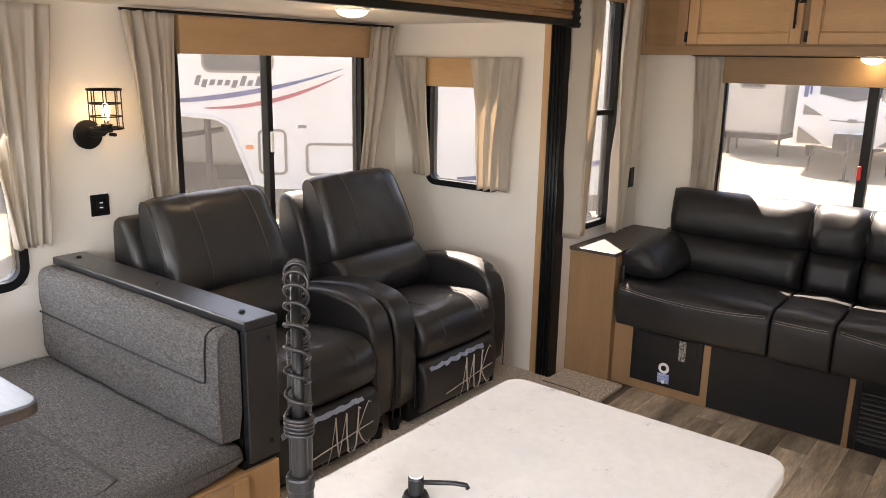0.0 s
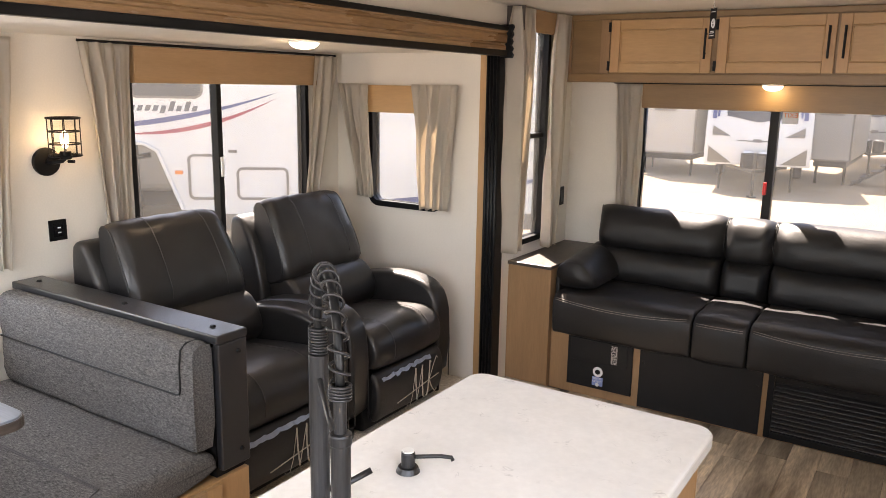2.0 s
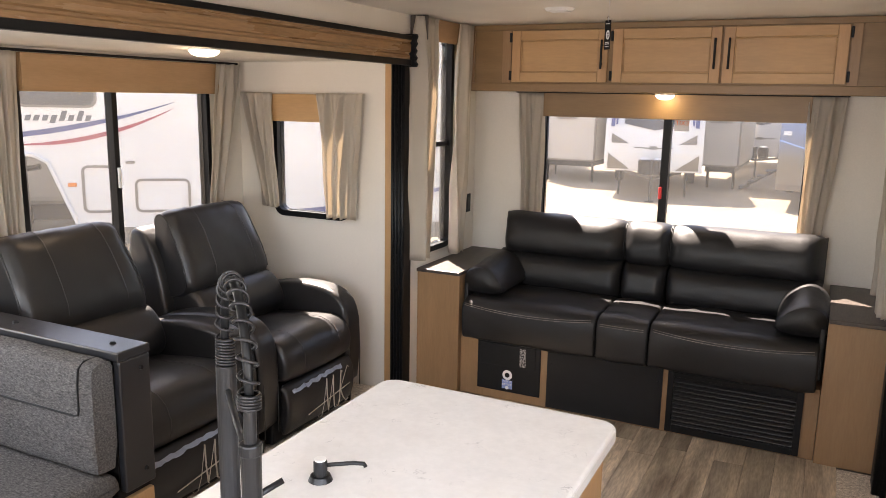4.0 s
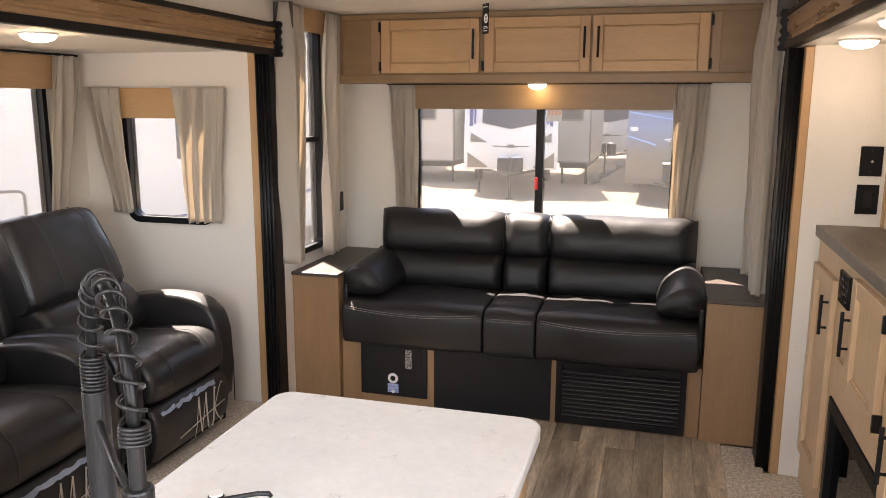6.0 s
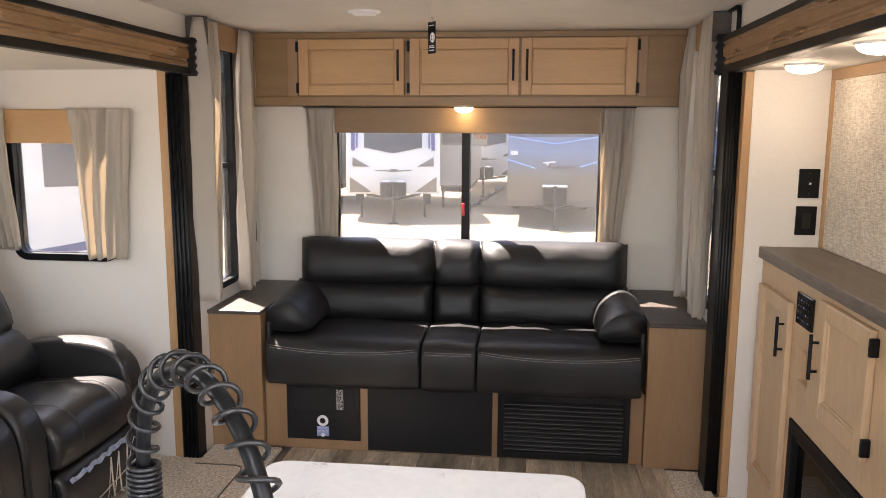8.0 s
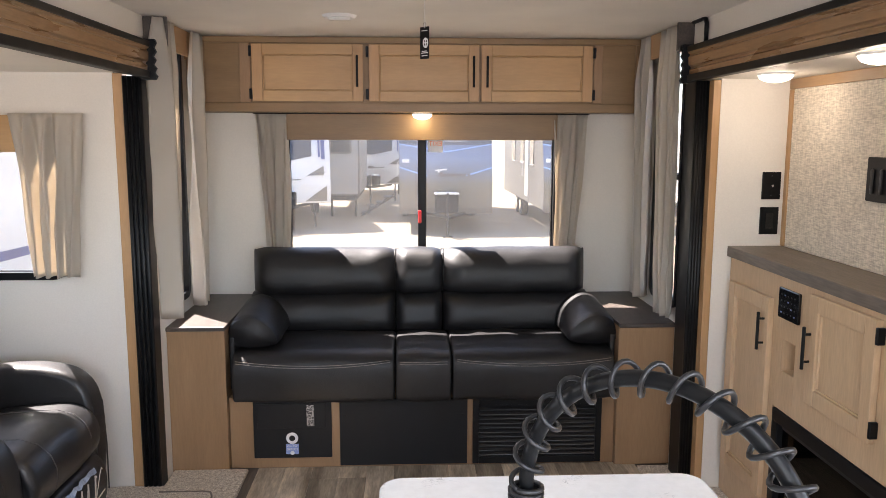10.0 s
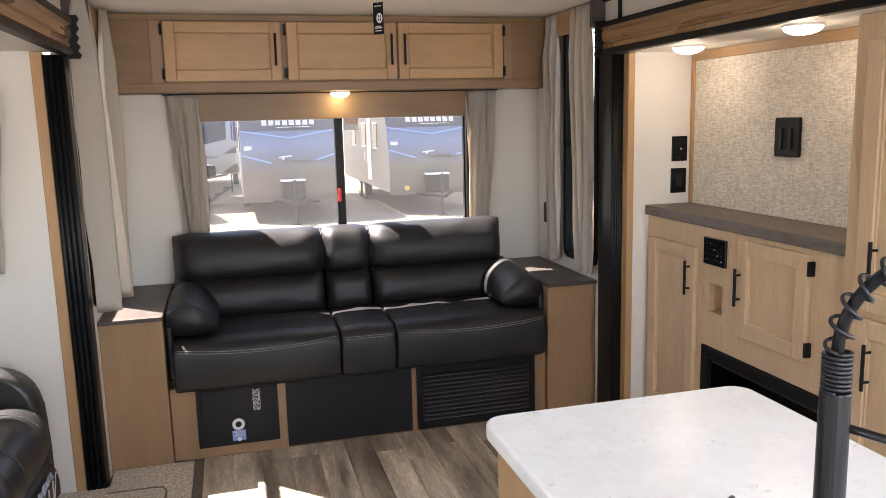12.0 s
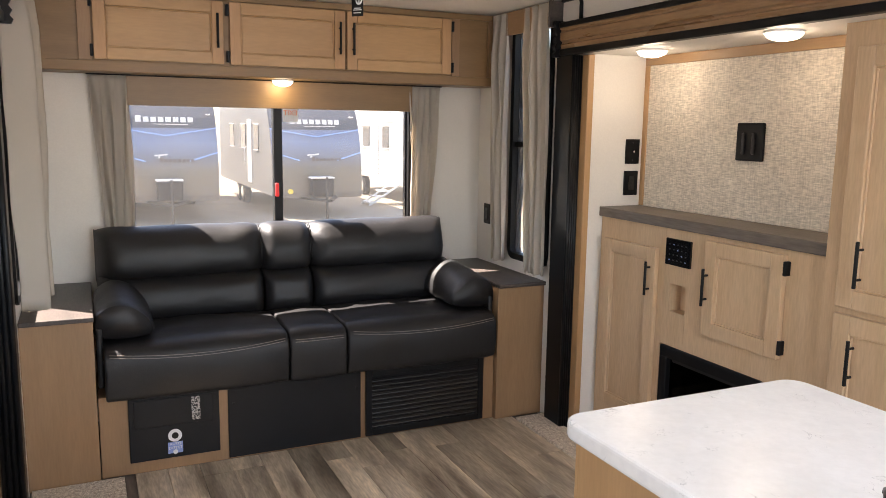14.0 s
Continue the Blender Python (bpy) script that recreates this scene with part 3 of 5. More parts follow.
    part("strip", box(x_wall, x_wall + way * 0.044, YB, y1, 1.918, 1.942, 0.004), "black", t, "glossy black edge strip")
    part("strip", box(x_wall, x_wall + way * 0.040, YB, y1, 1.792, 1.822, 0.004), "black", t, "glossy black edge strip")
    pr = [(0.0, 1.785), (0.058, 1.785), (0.066, 1.800), (0.054, 1.815), (0.064, 1.832), (0.052, 1.848), (0.062, 1.866), (0.052, 1.882), (0.064, 1.900), (0.056, 1.918), (0.066, 1.936), (0.060, 1.950), (0.0, 1.950)]
    b = bmesh.new()
    A, B = [[b.verts.new((x_wall + way * u, y, v)) for u, v in pr] for y in (y1, y1 + 0.022)]
    for i in range(len(pr)):
        j = (i + 1) % len(pr)
        b.faces.new((A[i], A[j], B[j], B[i]))
    b.faces.new(A[::-1]), b.faces.new(B)
    part("end_bracket", b, "black", t, "scalloped black plastic end cap")
    return t


fascia(XL + 0.001, 1, 3.372)
fascia(XR - 0.001, -1, 3.418)


# ---- windows ----
def window(name, axis, at, a0, a1, z0, z1, r, wide=0.03, mull=None, way=1, bar=0.022, bars=()):
    """A black-framed window in a wall; way: +1 if the room lies towards smaller values of the axis."""
    t = tagged(new(name), "black-framed RV window with clear glass", "window", kind="structure")
    d0, d1 = at - way * 0.012, at + way * 0.055
    part("window_frame", to_wall(ring_frame(a0, a1, z0, z1, r, wide, d0, d1), axis), "black", t, "glossy black frame")
    part("inner_frame", to_wall(ring_frame(a0 + wide * 0.7, a1 - wide * 0.7, z0 + wide * 0.7, z1 - wide * 0.7, max(r - wide * 0.7, 0.01), 0.012, at + way * 0.02, at + way * 0.05), axis), "black_gloss", t)
    edges = [a0 + wide] + ([mull] if mull else []) + [a1 - wide]
    for k in range(len(edges) - 1):
        p0, p1, q0, q1 = edges[k], edges[k + 1], z0 + wide * 0.5, z1 - wide * 0.5
        dd = sorted((at + way * (0.034 + 0.006 * k), at + way * (0.038 + 0.006 * k)))
        b = box(p0, p1, dd[0], dd[1], q0, q1)
        pane = part("pane", to_wall(b, axis), "glass", t)
        pane.visible_shadow = False
    if mull:
        part("mullion", to_wall(box(mull - bar, mull + bar, min(at - way * 0.004, at + way * 0.05), max(at - way * 0.004, at + way * 0.05), z0 + 0.01, z1 - 0.01, 0.004), axis), "black", t)
    for z in bars:
        part("crossbar", to_wall(box(a0 + wide * 0.8, a1 - wide * 0.8, min(at + way * 0.002, at + way * 0.05), max(at + way * 0.002, at + way * 0.05), z - 0.014, z + 0.014, 0.003), axis), "black", t)
    return t


window("window_1", "y", YR, -1.505, -0.030, 0.795, 1.665, 0.03, 0.016, -0.769)
window("window_2", "x", SX, 0.24, 1.28, 0.74, 1.69, 0.09, 0.035, None, -1)
window("window_3", "x", SX, 1.95, 3.115, 0.76, 1.75, 0.06, 0.026, 2.475, -1, 0.015)
window("window_4", "y", SY, -2.81, -2.29, 0.945, 1.634, 0.07, 0.032, None, 1)
window("window_5", "x", XL, 3.49, 3.94, 0.76, 1.98, 0.06, 0.032, None, -1, bars=(1.37,))
window("window_6", "x", XR, 3.51, 3.91, 0.76, 1.98, 0.06, 0.032, None, 1, bars=(1.37,))

wl = thing("window_catch", "small white sliding window catch on black mullion", "window latch")
part("catch", box(SX + 0.004, SX + 0.016, 2.466, 2.484, 1.17, 1.27, 0.003), "white", wl)
latch = thing("exit_window_latch", "red plastic emergency release handle on window mullion", "window latch")
part("handle", box(-0.790, -0.772, YR - 0.028, YR - 0.005, 1.085, 1.155, 0.005), "red", latch)
sticker = thing("exit_sticker", "white sticker with orange reversed exit lettering", "sticker")
part("sheet", box(-0.735, -0.655, YR + 0.031, YR + 0.0325, 1.47, 1.56), "paper", sticker)


def text(body, size, m, mat, parent, name="lettering", depth=0.001):
    c = bpy.data.curves.new(name, "FONT")
    c.body, c.size, c.extrude, c.align_x, c.align_y = body, size, depth, "CENTER", "CENTER"
    c.materials.append(M[mat])
    tmp = new(name, c)
    me = bpy.data.meshes.new_from_object(tmp.evaluated_get(bpy.context.evaluated_depsgraph_get()))
    bpy.data.objects.remove(tmp)
    me.transform(m)
    ob = new(name, me)
    ob.parent = parent
    return ob


text("EXIT", 0.036, pose(-0.695, YR + 0.029, 1.515, 90) @ Matrix.Diagonal((-1, 1, 1, 1)), "orange", sticker)


def valance(axis, at, a0, a1, z0, z1, depth, way, mat):
    t = thing("window_valance", "plain maple window valance box", "valance")
    lo, hi = sorted((at - way * 0.002, at - way * depth))
    f0, f1 = (lo, lo + 0.012) if way > 0 else (hi - 0.012, hi)
    part("face", to_wall(box(a0, a1, f0, f1, z0, z1, 0.002), axis), mat, t)
    for a in (a0, a1 - 0.012):
        g0, g1 = (f1, hi) if way > 0 else (lo, f0)
        part("side", to_wall(box(a, a + 0.012, g0, g1, z0, z1), axis), mat, t)
    return t


# same maple as the rest; the shade under the cabinets is in its colour
valance("y", YR, -1.495, -0.040, 1.535, 1.672, 0.05, 1, "case_shaded")
valance("x", SX, 1.967, 3.185, 1.63, 1.790, 0.05, -1, "maple_y")
valance("x", SX, 0.30, 1.23, 1.63, 1.790, 0.05, -1, "maple_y")
valance("y", SY, -2.80, -2.455, 1.487, 1.638, 0.045, 1, "maple")
valance("x", XL, 3.44, 4.03, 1.928, 2.045, 0.06, -1, "maple_y")
valance("x", XR, 3.47, 4.03, 1.928, 2.045, 0.055, 1, "maple_y")
for y0, y1, x0, x1 in ((3.425, 3.44, XL + 0.001, XL + 0.10), (3.452, 3.467, XR - 0.075, XR - 0.001)):
    tagged(part("trim_curtain_end", box(x0, x1, y0, y1, 1.925, 2.047, 0.002), "dark_wood"), "dark end board of a curtain valance", "trim", kind="structure")
rod = thing("curtain_rod", "thin dark rod above the sofa window", "curtain rod")
part("rod", cylinder((-1.66, YR - 0.055, 1.674), (0.13, YR - 0.055, 1.674), 0.004), "black", rod)
rod = thing("curtain_rod", "thin dark rod above the slide-out window", "curtain rod")
part("rod", cylinder((SX + 0.055, 1.70, 1.798), (SX + 0.055, 3.30, 1.798), 0.006), "black", rod)
bent = thing("bent_hose", "bent black conduit above the cabinet slide-out", "conduit")
part("conduit", tube([(0.388, 3.44, 2.045), (0.388, 3.33, 2.045), (0.388, 3.30, 2.04), (0.388, 3.29, 2.02), (0.388, 3.29, 1.945)], 0.009, 8), "black", bent, smooth=True)


def curtain(axis, at, top, bottom, z0, z1, folds, way, seed, depth=0.030, hem=True):
    """A gathered panel; top and bottom: the stretch it covers at its top and its hem."""
    t = thing("curtain", "gathered beige linen curtain panel beside a window", "curtain", group="curtains")
    rnd = random.Random(seed)
    ph = [rnd.uniform(0, 6.28) for _ in range(4)]
    nu, nv = folds * 14, 30
    b = bmesh.new()
    sides = []
    for s in (0, 1):
        rows = []
        for j in range(nv + 1):
            v = j / nv
            k = v ** 0.85
            row = []
            for i in range(nu + 1):
                u = i / nu
                a = (top[0] + (top[1] - top[0]) * u) * (1 - k) + (bottom[0] + (bottom[1] - bottom[0]) * u) * k
                wave = math.sin(u * folds * math.tau + ph[0] + 0.9 * math.sin(v * 3 + ph[1]))
                wave = math.copysign(abs(wave) ** 0.7, wave)
                wave += 0.55 * math.sin(u * folds * 1.7 * math.tau + ph[2] + v * 2.2)
                wave += 0.25 * noise.noise((u * folds * 3, v * 5, seed))
                amp = depth * (0.35 + 0.65 * min(1, v * 6)) * (0.8 + 0.4 * math.sin(u * 5 + ph[3]))
                d = at - way * (0.024 + depth + 0.72 * amp * wave + 0.0025 * s)
                a += 0.004 * math.sin(v * 9 + u * 20 + ph[1])
                row.append(b.verts.new((a, d, z1 + (z0 - z1) * v + 0.004 * math.sin(u * 30) * v)))
            rows.append(row)
        sides.append(rows)
    for s, rows in enumerate(sides):
        for j in range(nv):
            for i in range(nu):
                b.faces.new((rows[j][i], rows[j][i + 1], rows[j + 1][i + 1], rows[j + 1][i]))
    f, g = sides
    for j in range(nv):
        for i in (0, nu):
            b.faces.new((f[j][i], f[j + 1][i], g[j + 1][i], g[j][i]))
    for i in range(nu):
        for j in (0, nv):
            b.faces.new((f[j][i], f[j][i + 1], g[j][i + 1], g[j][i]))
    part("panel", to_wall(b, axis), "curtain", t, smooth=True)
    return t


curtain("x", SX, (1.10, 1.43), (1.215, 1.345), 0.905, 1.795, 4, -1, 1)
curtain("x", SX, (1.705, 1.945), (1.80, 1.895), 0.72, 1.795, 4, -1, 2)
curtain("x", SX, (3.125, 3.315), (3.005, 3.085), 0.72, 1.795, 3, -1, 3)
curtain("y", SY, (-2.995, -2.775), (-2.84, -2.745), 1.0, 1.645, 4, 1, 4, 0.028)
curtain("y", SY, (-2.475, -2.175), (-2.425, -2.235), 0.965, 1.645, 4, 1, 5, 0.028)
curtain("x", XL, (3.392, 3.63), (3.385, 3.535), 0.765, 2.042, 4, -1, 6, 0.044)
curtain("x", XL + 0.03, (3.85, 4.03), (3.80, 3.92), 0.735, 2.042, 2, -1, 7, 0.034)
curtain("x", XR, (3.47, 3.69), (3.46, 3.60), 0.735, 2.042, 3, 1, 8, 0.034)
curtain("x", XR, (3.89, 4.04), (3.87, 3.98), 0.745, 2.042, 3, 1, 9, 0.034)
curtain("y", YR, (-1.655, -1.478), (-1.60, -1.472), 0.78, 1.672, 3, 1, 10, 0.02)
curtain("y", YR, (-0.055, 0.128), (-0.045, 0.06), 0.78, 1.672, 3, 1, 11, 0.02)


# ---- lamps ----
def dome_lamp(x, y, z, r=0.062, label="round white ceiling lamp, lit"):
    t = thing("ceiling_lamp", label, "lamp", pose(x, y, z), "dome lamps")
    part("base", cylinder((0, 0, -0.008), (0, 0, 0), r * 1.06, seg=28), "white", t)
    b = bmesh.new()
    bmesh.ops.create_uvsphere(b, u_segments=28, v_segments=12, radius=1)
    bmesh.ops.bisect_plane(b, geom=b.verts[:] + b.edges[:] + b.faces[:], plane_co=(0, 0, 0), plane_no=(0, 0, 1), clear_outer=True)
    b.transform(Matrix.Translation((0, 0, -0.008)) @ Matrix.Diagonal((r, r, 0.026, 1)))
    d = part("diffuser", b, "lamp", t, "glowing frosted dome", smooth=True)
    d.visible_shadow = False
    return t


dome_lamp(-2.294, 2.287, 1.815)
dome_lamp(0.545, 2.978, 1.795)
dome_lamp(0.50, 2.239, 1.795)
dome_lamp(-0.77, 4.159, 1.675, 0.05, "round white lamp under the wall cabinets, lit")
vent = thing("ceiling_vent", "small round white ceiling vent", "vent", pose(-1.128, 3.369, ZC))
part("rim", cylinder((0, 0, -0.012), (0, 0, 0), 0.062, 0.072, 28), "white", vent)
for k in range(3):
    part("slat", box(-0.045, 0.045, -0.03 + k * 0.025, -0.02 + k * 0.025, -0.016, -0.012), "white", vent)

tag = thing("hanging_tag", "black and white printed tag hanging on a string", "tag", pose(-0.785, 2.945, 0, 0, 0, -46))
part("string", tube([(0, 0, ZC), (0.001, 0, 1.955), (0, 0, 1.945)], 0.0012, 5), "paper", tag)
part("clip", tube([(0.006 * math.cos(k * 0.6), 0, 1.957 + 0.010 * math.sin(k * 0.6)) for k in range(11)], 0.0012, 5), "chrome", tag)
card = part("card", box(-0.0225, 0.0225, -0.0008, 0.0008, 1.836, 1.950), "black", tag, "printed card with a white wheel emblem")
part("emblem", tube([(0.006 + 0.011 * math.cos(k * math.tau / 16), -0.0015, 1.893 + 0.016 * math.sin(k * math.tau / 16)) for k in range(16)], 0.0028, 5, closed=True), "paper", card)
part("emblem_spokes", box(-0.004, 0.016, -0.002, -0.0009, 1.891, 1.895, bm=box(0.004, 0.008, -0.002, -0.0009, 1.879, 1.907)), "paper", card)
for z, w in ((1.935, 0.03), (1.862, 0.026), (1.856, 0.034), (1.846, 0.03)):
    part("print_line", box(-w / 2, w / 2, -0.0016, -0.0009, z, z + 0.003), "paper", card)


# ---- sconce, outlets, switches ----
sc = thing("wall_sconce", "black wire-cage wall sconce with a lit bulb", "wall lamp", pose(SX, 1.575, 1.31))
part("backplate", cylinder((0, -0.02, 0), (0.018, -0.02, 0), 0.058, seg=28, bevel=0.004), "black", sc)
part("arm", tube([(0.015, -0.02, 0), (0.05, -0.01, 0), (0.075, 0.01, 0.005), (0.085, 0.02, 0.02)], 0.009, 8), "black", sc, smooth=True)
part("socket", cylinder((0.085, 0.02, 0.012), (0.085, 0.02, 0.045), 0.022, seg=20, bevel=0.003), "black", sc)
part("knob", cylinder((0.06, 0.045, 0.0), (0.085, 0.055, 0.0), 0.007, seg=10), "black", sc)
cage = part("cage", tube([(0.085 + 0.062 * math.cos(k * math.tau / 28), 0.02 + 0.062 * math.sin(k * math.tau / 28), 0.178) for k in range(28)], 0.005, 6, closed=True), "black", sc)
for z in (0.028, 0.075, 0.125):
    part("hoop", tube([(0.085 + 0.060 * math.cos(k * math.tau / 28), 0.02 + 0.060 * math.sin(k * math.tau / 28), z) for k in range(28)], 0.0032 if z > 0.05 else 0.005, 5, closed=True), "black", cage)
for k in range(8):
    a = k * math.tau / 8 + 0.2
    part("wire", cylinder((0.085 + 0.060 * math.cos(a), 0.02 + 0.060 * math.sin(a), 0.028), (0.085 + 0.060 * math.cos(a), 0.02 + 0.060 * math.sin(a), 0.178), 0.0022, seg=5), "black", cage)
gl = part("glass_jar", cylinder((0.085, 0.02, 0.04), (0.085, 0.02, 0.165), 0.047, seg=24), "bulb_glass", sc)
gl.visible_shadow = False
b = bmesh.new()
bmesh.ops.create_uvsphere(b, u_segments=14, v_segments=10, radius=1)
b.transform(Matrix.Translation((0.085, 0.02, 0.092)) @ Matrix.Diagonal((0.016, 0.016, 0.036, 1)))
bu = part("bulb", b, "bulb", sc, "glowing filament bulb", smooth=True)
bu.visible_shadow = False


def plate(name, label, cat, axis, at, way, a, z, w=0.072, h=0.114):
    t = thing(name, label, cat)
    part("cover", to_wall(box(a - w / 2, a + w / 2, min(at, at - way * 0.007), max(at, at - way * 0.007), z - h / 2, z + h / 2, 0.0025), axis), "black", t)
    return t


def small(axis, at, way, a0, a1, z0, z1, d, r=0.0):
    return to_wall(box(a0, a1, min(at, at - way * d), max(at, at - way * d), z0, z1, r), axis)


o = plate("usb_outlet", "black usb outlet plate on the wall", "outlet", "x", SX, -1, 1.583, 1.022, 0.078, 0.088)
part("insert", small("x", SX + 0.007, -1, 1.562, 1.604, 0.995, 1.05, 0.004, 0.001), "black_gloss", o)
for z in (1.01, 1.03):
    part("port", small("x", SX + 0.011, -1, 1.578, 1.592, z, z + 0.005, 0.001), "paper", o)
o = plate("wall_outlet", "black wall outlet plate", "outlet", "x", XL, -1, 4.195, 0.985)
part("insert", small("x", XL + 0.007, -1, 4.178, 4.212, 0.95, 1.02, 0.003, 0.001), "black_gloss", o)
o = plate("wall_outlet", "black wall outlet plate", "outlet", "x", XR, 1, 4.165, 0.97)
part("insert", small("x", XR - 0.007, 1, 4.148, 4.182, 0.935, 1.005, 0.003, 0.001), "black_gloss", o)
o = plate("cable_plate", "black wall plate with a bright cable socket", "outlet", "y", RY, 1, 0.687, 1.353, 0.08, 0.116)
part("socket", cylinder((0.687, RY - 0.006, 1.353), (0.687, RY - 0.018, 1.353), 0.005, seg=10), "chrome", o)
for z in (1.312, 1.394):
    part("screw", cylinder((0.687, RY - 0.006, z), (0.687, RY - 0.009, z), 0.003, seg=8), "steel", o)
o = plate("power_outlet", "black power outlet plate", "outlet", "y", RY, 1, 0.685, 1.204, 0.08, 0.116)
part("insert", small("y", RY - 0.007, 1, 0.668, 0.702, 1.17, 1.238, 0.003, 0.001), "black_gloss", o)


# ---- cabinets ----
def panel_door(name_parent, axis, at, way, a0, a1, z0, z1, mat, rail=0.052, handle=None, hinge=None, thick=0.023):
    """A frame-and-panel door on the face at; it stands out by thick. handle, hinge: where they are along the face."""
    f = lambda p0, p1, q0, q1, d0, d1, r=0.0: to_wall(box(p0, p1, min(at - way * d0, at - way * d1), max(at - way * d0, at - way * d1), q0, q1, r), axis)
    side = "maple" if axis == "y" else "maple_y"
    side = side if mat != "pale" else "pale"
    d = part("door", f(a0 + rail - 0.006, a1 - rail + 0.006, z0 + rail - 0.006, z1 - rail + 0.006, 0.001, 0.006), mat, name_parent)
    for p0, p1 in ((a0, a0 + rail), (a1 - rail, a1)):
        part("stile", f(p0, p1, z0, z1, 0.0005, thick, 0.003), "maple_up" if mat != "pale" else "pale", d)
    for q0, q1 in ((z0, z0 + rail), (z1 - rail, z1)):
        part("rail", f(a0 + rail + 0.0005, a1 - rail - 0.0005, q0, q1, 0.0005, thick - 0.001, 0.003), side, d)
    for p0, p1, q0, q1 in ((a0 + rail, a0 + rail + 0.007, z0 + rail + 0.007, z1 - rail - 0.007), (a1 - rail - 0.007, a1 - rail, z0 + rail + 0.007, z1 - rail - 0.007),
                           (a0 + rail, a1 - rail, z0 + rail, z0 + rail + 0.007), (a0 + rail, a1 - rail, z1 - rail - 0.007, z1 - rail)):
        part("bead", f(p0, p1, q0, q1, 0.0055, 0.014, 0.003), side, d)
    if handle:
        a, h0, h1 = handle
        P = lambda u, dd, z: (at - way * dd, u, z) if axis == "x" else (u, at - way * dd, z)
        hb = cylinder(P(a, 0.047, h0), P(a, 0.047, h1), 0.006, seg=12, bevel=0.0015)
        q = (h1 - h0) * 0.18
        cylinder(P(a, thick - 0.002, h0 + q), P(a, 0.047, h0 + q), 0.0045, seg=10, bm=hb)
        cylinder(P(a, thick - 0.002, h1 - q), P(a, 0.047, h1 - q), 0.0045, seg=10, bm=hb)
        part("handle", hb, "black", d, "matte black bar handle")
    for a, z in hinge or ():
        part("hinge", f(a - 0.0065, a + 0.0065, z - 0.026, z + 0.026, 0.0, thick + 0.003, 0.003), "black", d, "small black hinge")
    return d


YC = 4.066
uc = thing("upper_cabinet", "maple wall cabinet with three panel doors above the sofa", "cabinet")
# body and rails take the maple darkened for shade
part("body", box(XL + 0.002, XR - 0.002, YC, YR - 0.002, 1.676, ZC - 0.002), "case_shaded", uc)
part("bottom_rail", box(XL + 0.003, XR - 0.003, YC - 0.012, YC - 0.0005, 1.676, 1.722, 0.003), "case_shaded", uc)
part("top_rail", box(XL + 0.003, XR - 0.003, YC - 0.012, YC - 0.0005, 2.016, ZC - 0.003, 0.003), "case_shaded", uc)
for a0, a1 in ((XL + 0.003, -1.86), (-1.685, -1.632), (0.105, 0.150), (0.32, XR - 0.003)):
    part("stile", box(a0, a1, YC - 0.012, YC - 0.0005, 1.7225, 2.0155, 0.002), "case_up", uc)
panel_door(uc, "y", YC, 1, -1.623, -1.069, 1.729, 2.011, "maple", handle=(-1.098, 1.80, 1.955), hinge=((-1.632, 1.765), (-1.632, 1.975)))
panel_door(uc, "y", YC, 1, -1.040, -0.484, 1.729, 2.011, "maple", handle=(-0.512, 1.80, 1.955), hinge=((-1.049, 1.765), (-1.049, 1.975)))
panel_door(uc, "y", YC, 1, -0.472, 0.097, 1.730, 2.011, "maple", handle=(-0.443, 1.80, 1.955), hinge=((0.106, 1.765), (0.106, 1.975)))


def end_table(name, x0, x1, seed):
    t = thing(name, "maple end cabinet with a dark brown top beside the sofa", "end table", group="end tables")
    part("body", box(x0 + 0.001, x1, 3.536, YR - 0.002, 0.0, 0.674, 0.002), "case_up", t)
    part("top", box(x0 + 0.001, x1 + 0.004, 3.522, YR - 0.002, 0.6745, 0.694, 0.004), "dark_wood", t, "dark brown laminate top")
    return t


end_table("end_table", XL, -1.688, 1)
end_table("end_table", 0.136, XR, 2)

# sofa base with drawer, panel and grille
sb = thing("under_sofa_cabinet", "maple cabinet with charcoal fronts under the sofa", "cabinet")
YP = 3.567
part("body", box(-1.6835, 0.1345, YP, 3.95, 0.0, 0.345), "case_up", sb)
dr = part("drawer", box(-1.574, -1.210, YP - 0.014, YP - 0.001, 0.052, 0.330, 0.003), "charcoal", sb, "charcoal safe drawer front")
part("upper_lid", box(-1.555, -1.235, YP - 0.019, YP - 0.0145, 0.198, 0.318, 0.003), "charcoal", dr)
part("print_strip", box(-1.325, -1.290, YP - 0.0205, YP - 0.0195, 0.210, 0.312), "speckle", dr, "speckled printed strip")
part("round_sticker", cylinder((-1.395, YP - 0.0145, 0.150), (-1.395, YP - 0.016, 0.150), 0.028, seg=20), "paper", dr, "white round sticker")
part("sticker_ring", cylinder((-1.395, YP - 0.0162, 0.150), (-1.395, YP - 0.0172, 0.150), 0.014, seg=16), "black", dr)
part("sticker_sheet", box(-1.425, -1.365, YP - 0.0155, YP - 0.0145, 0.072, 0.121), "blue_print", dr, "small blue-white label")
text("AUTO", 0.017, pose(-1.395, YP - 0.0175, 0.113, 90), "paper", dr, depth=0.0003)
text("DETECT", 0.015, pose(-1.395, YP - 0.0175, 0.096, 90), "paper", dr, depth=0.0003)
part("round_sticker", cylinder((-1.395, YP - 0.0158, 0.078), (-1.395, YP - 0.0165, 0.078), 0.010, seg=14), "paper", dr)
pn = part("access_panel", box(-1.172, -0.570, YP - 0.013, YP - 0.001, 0.010, 0.335, 0.002), "charcoal", sb, "plain charcoal access panel")
for x in (-1.150, -0.592):
    part("screw", cylinder((x, YP - 0.012, 0.255), (x, YP - 0.017, 0.255), 0.007, seg=10), "black", pn)
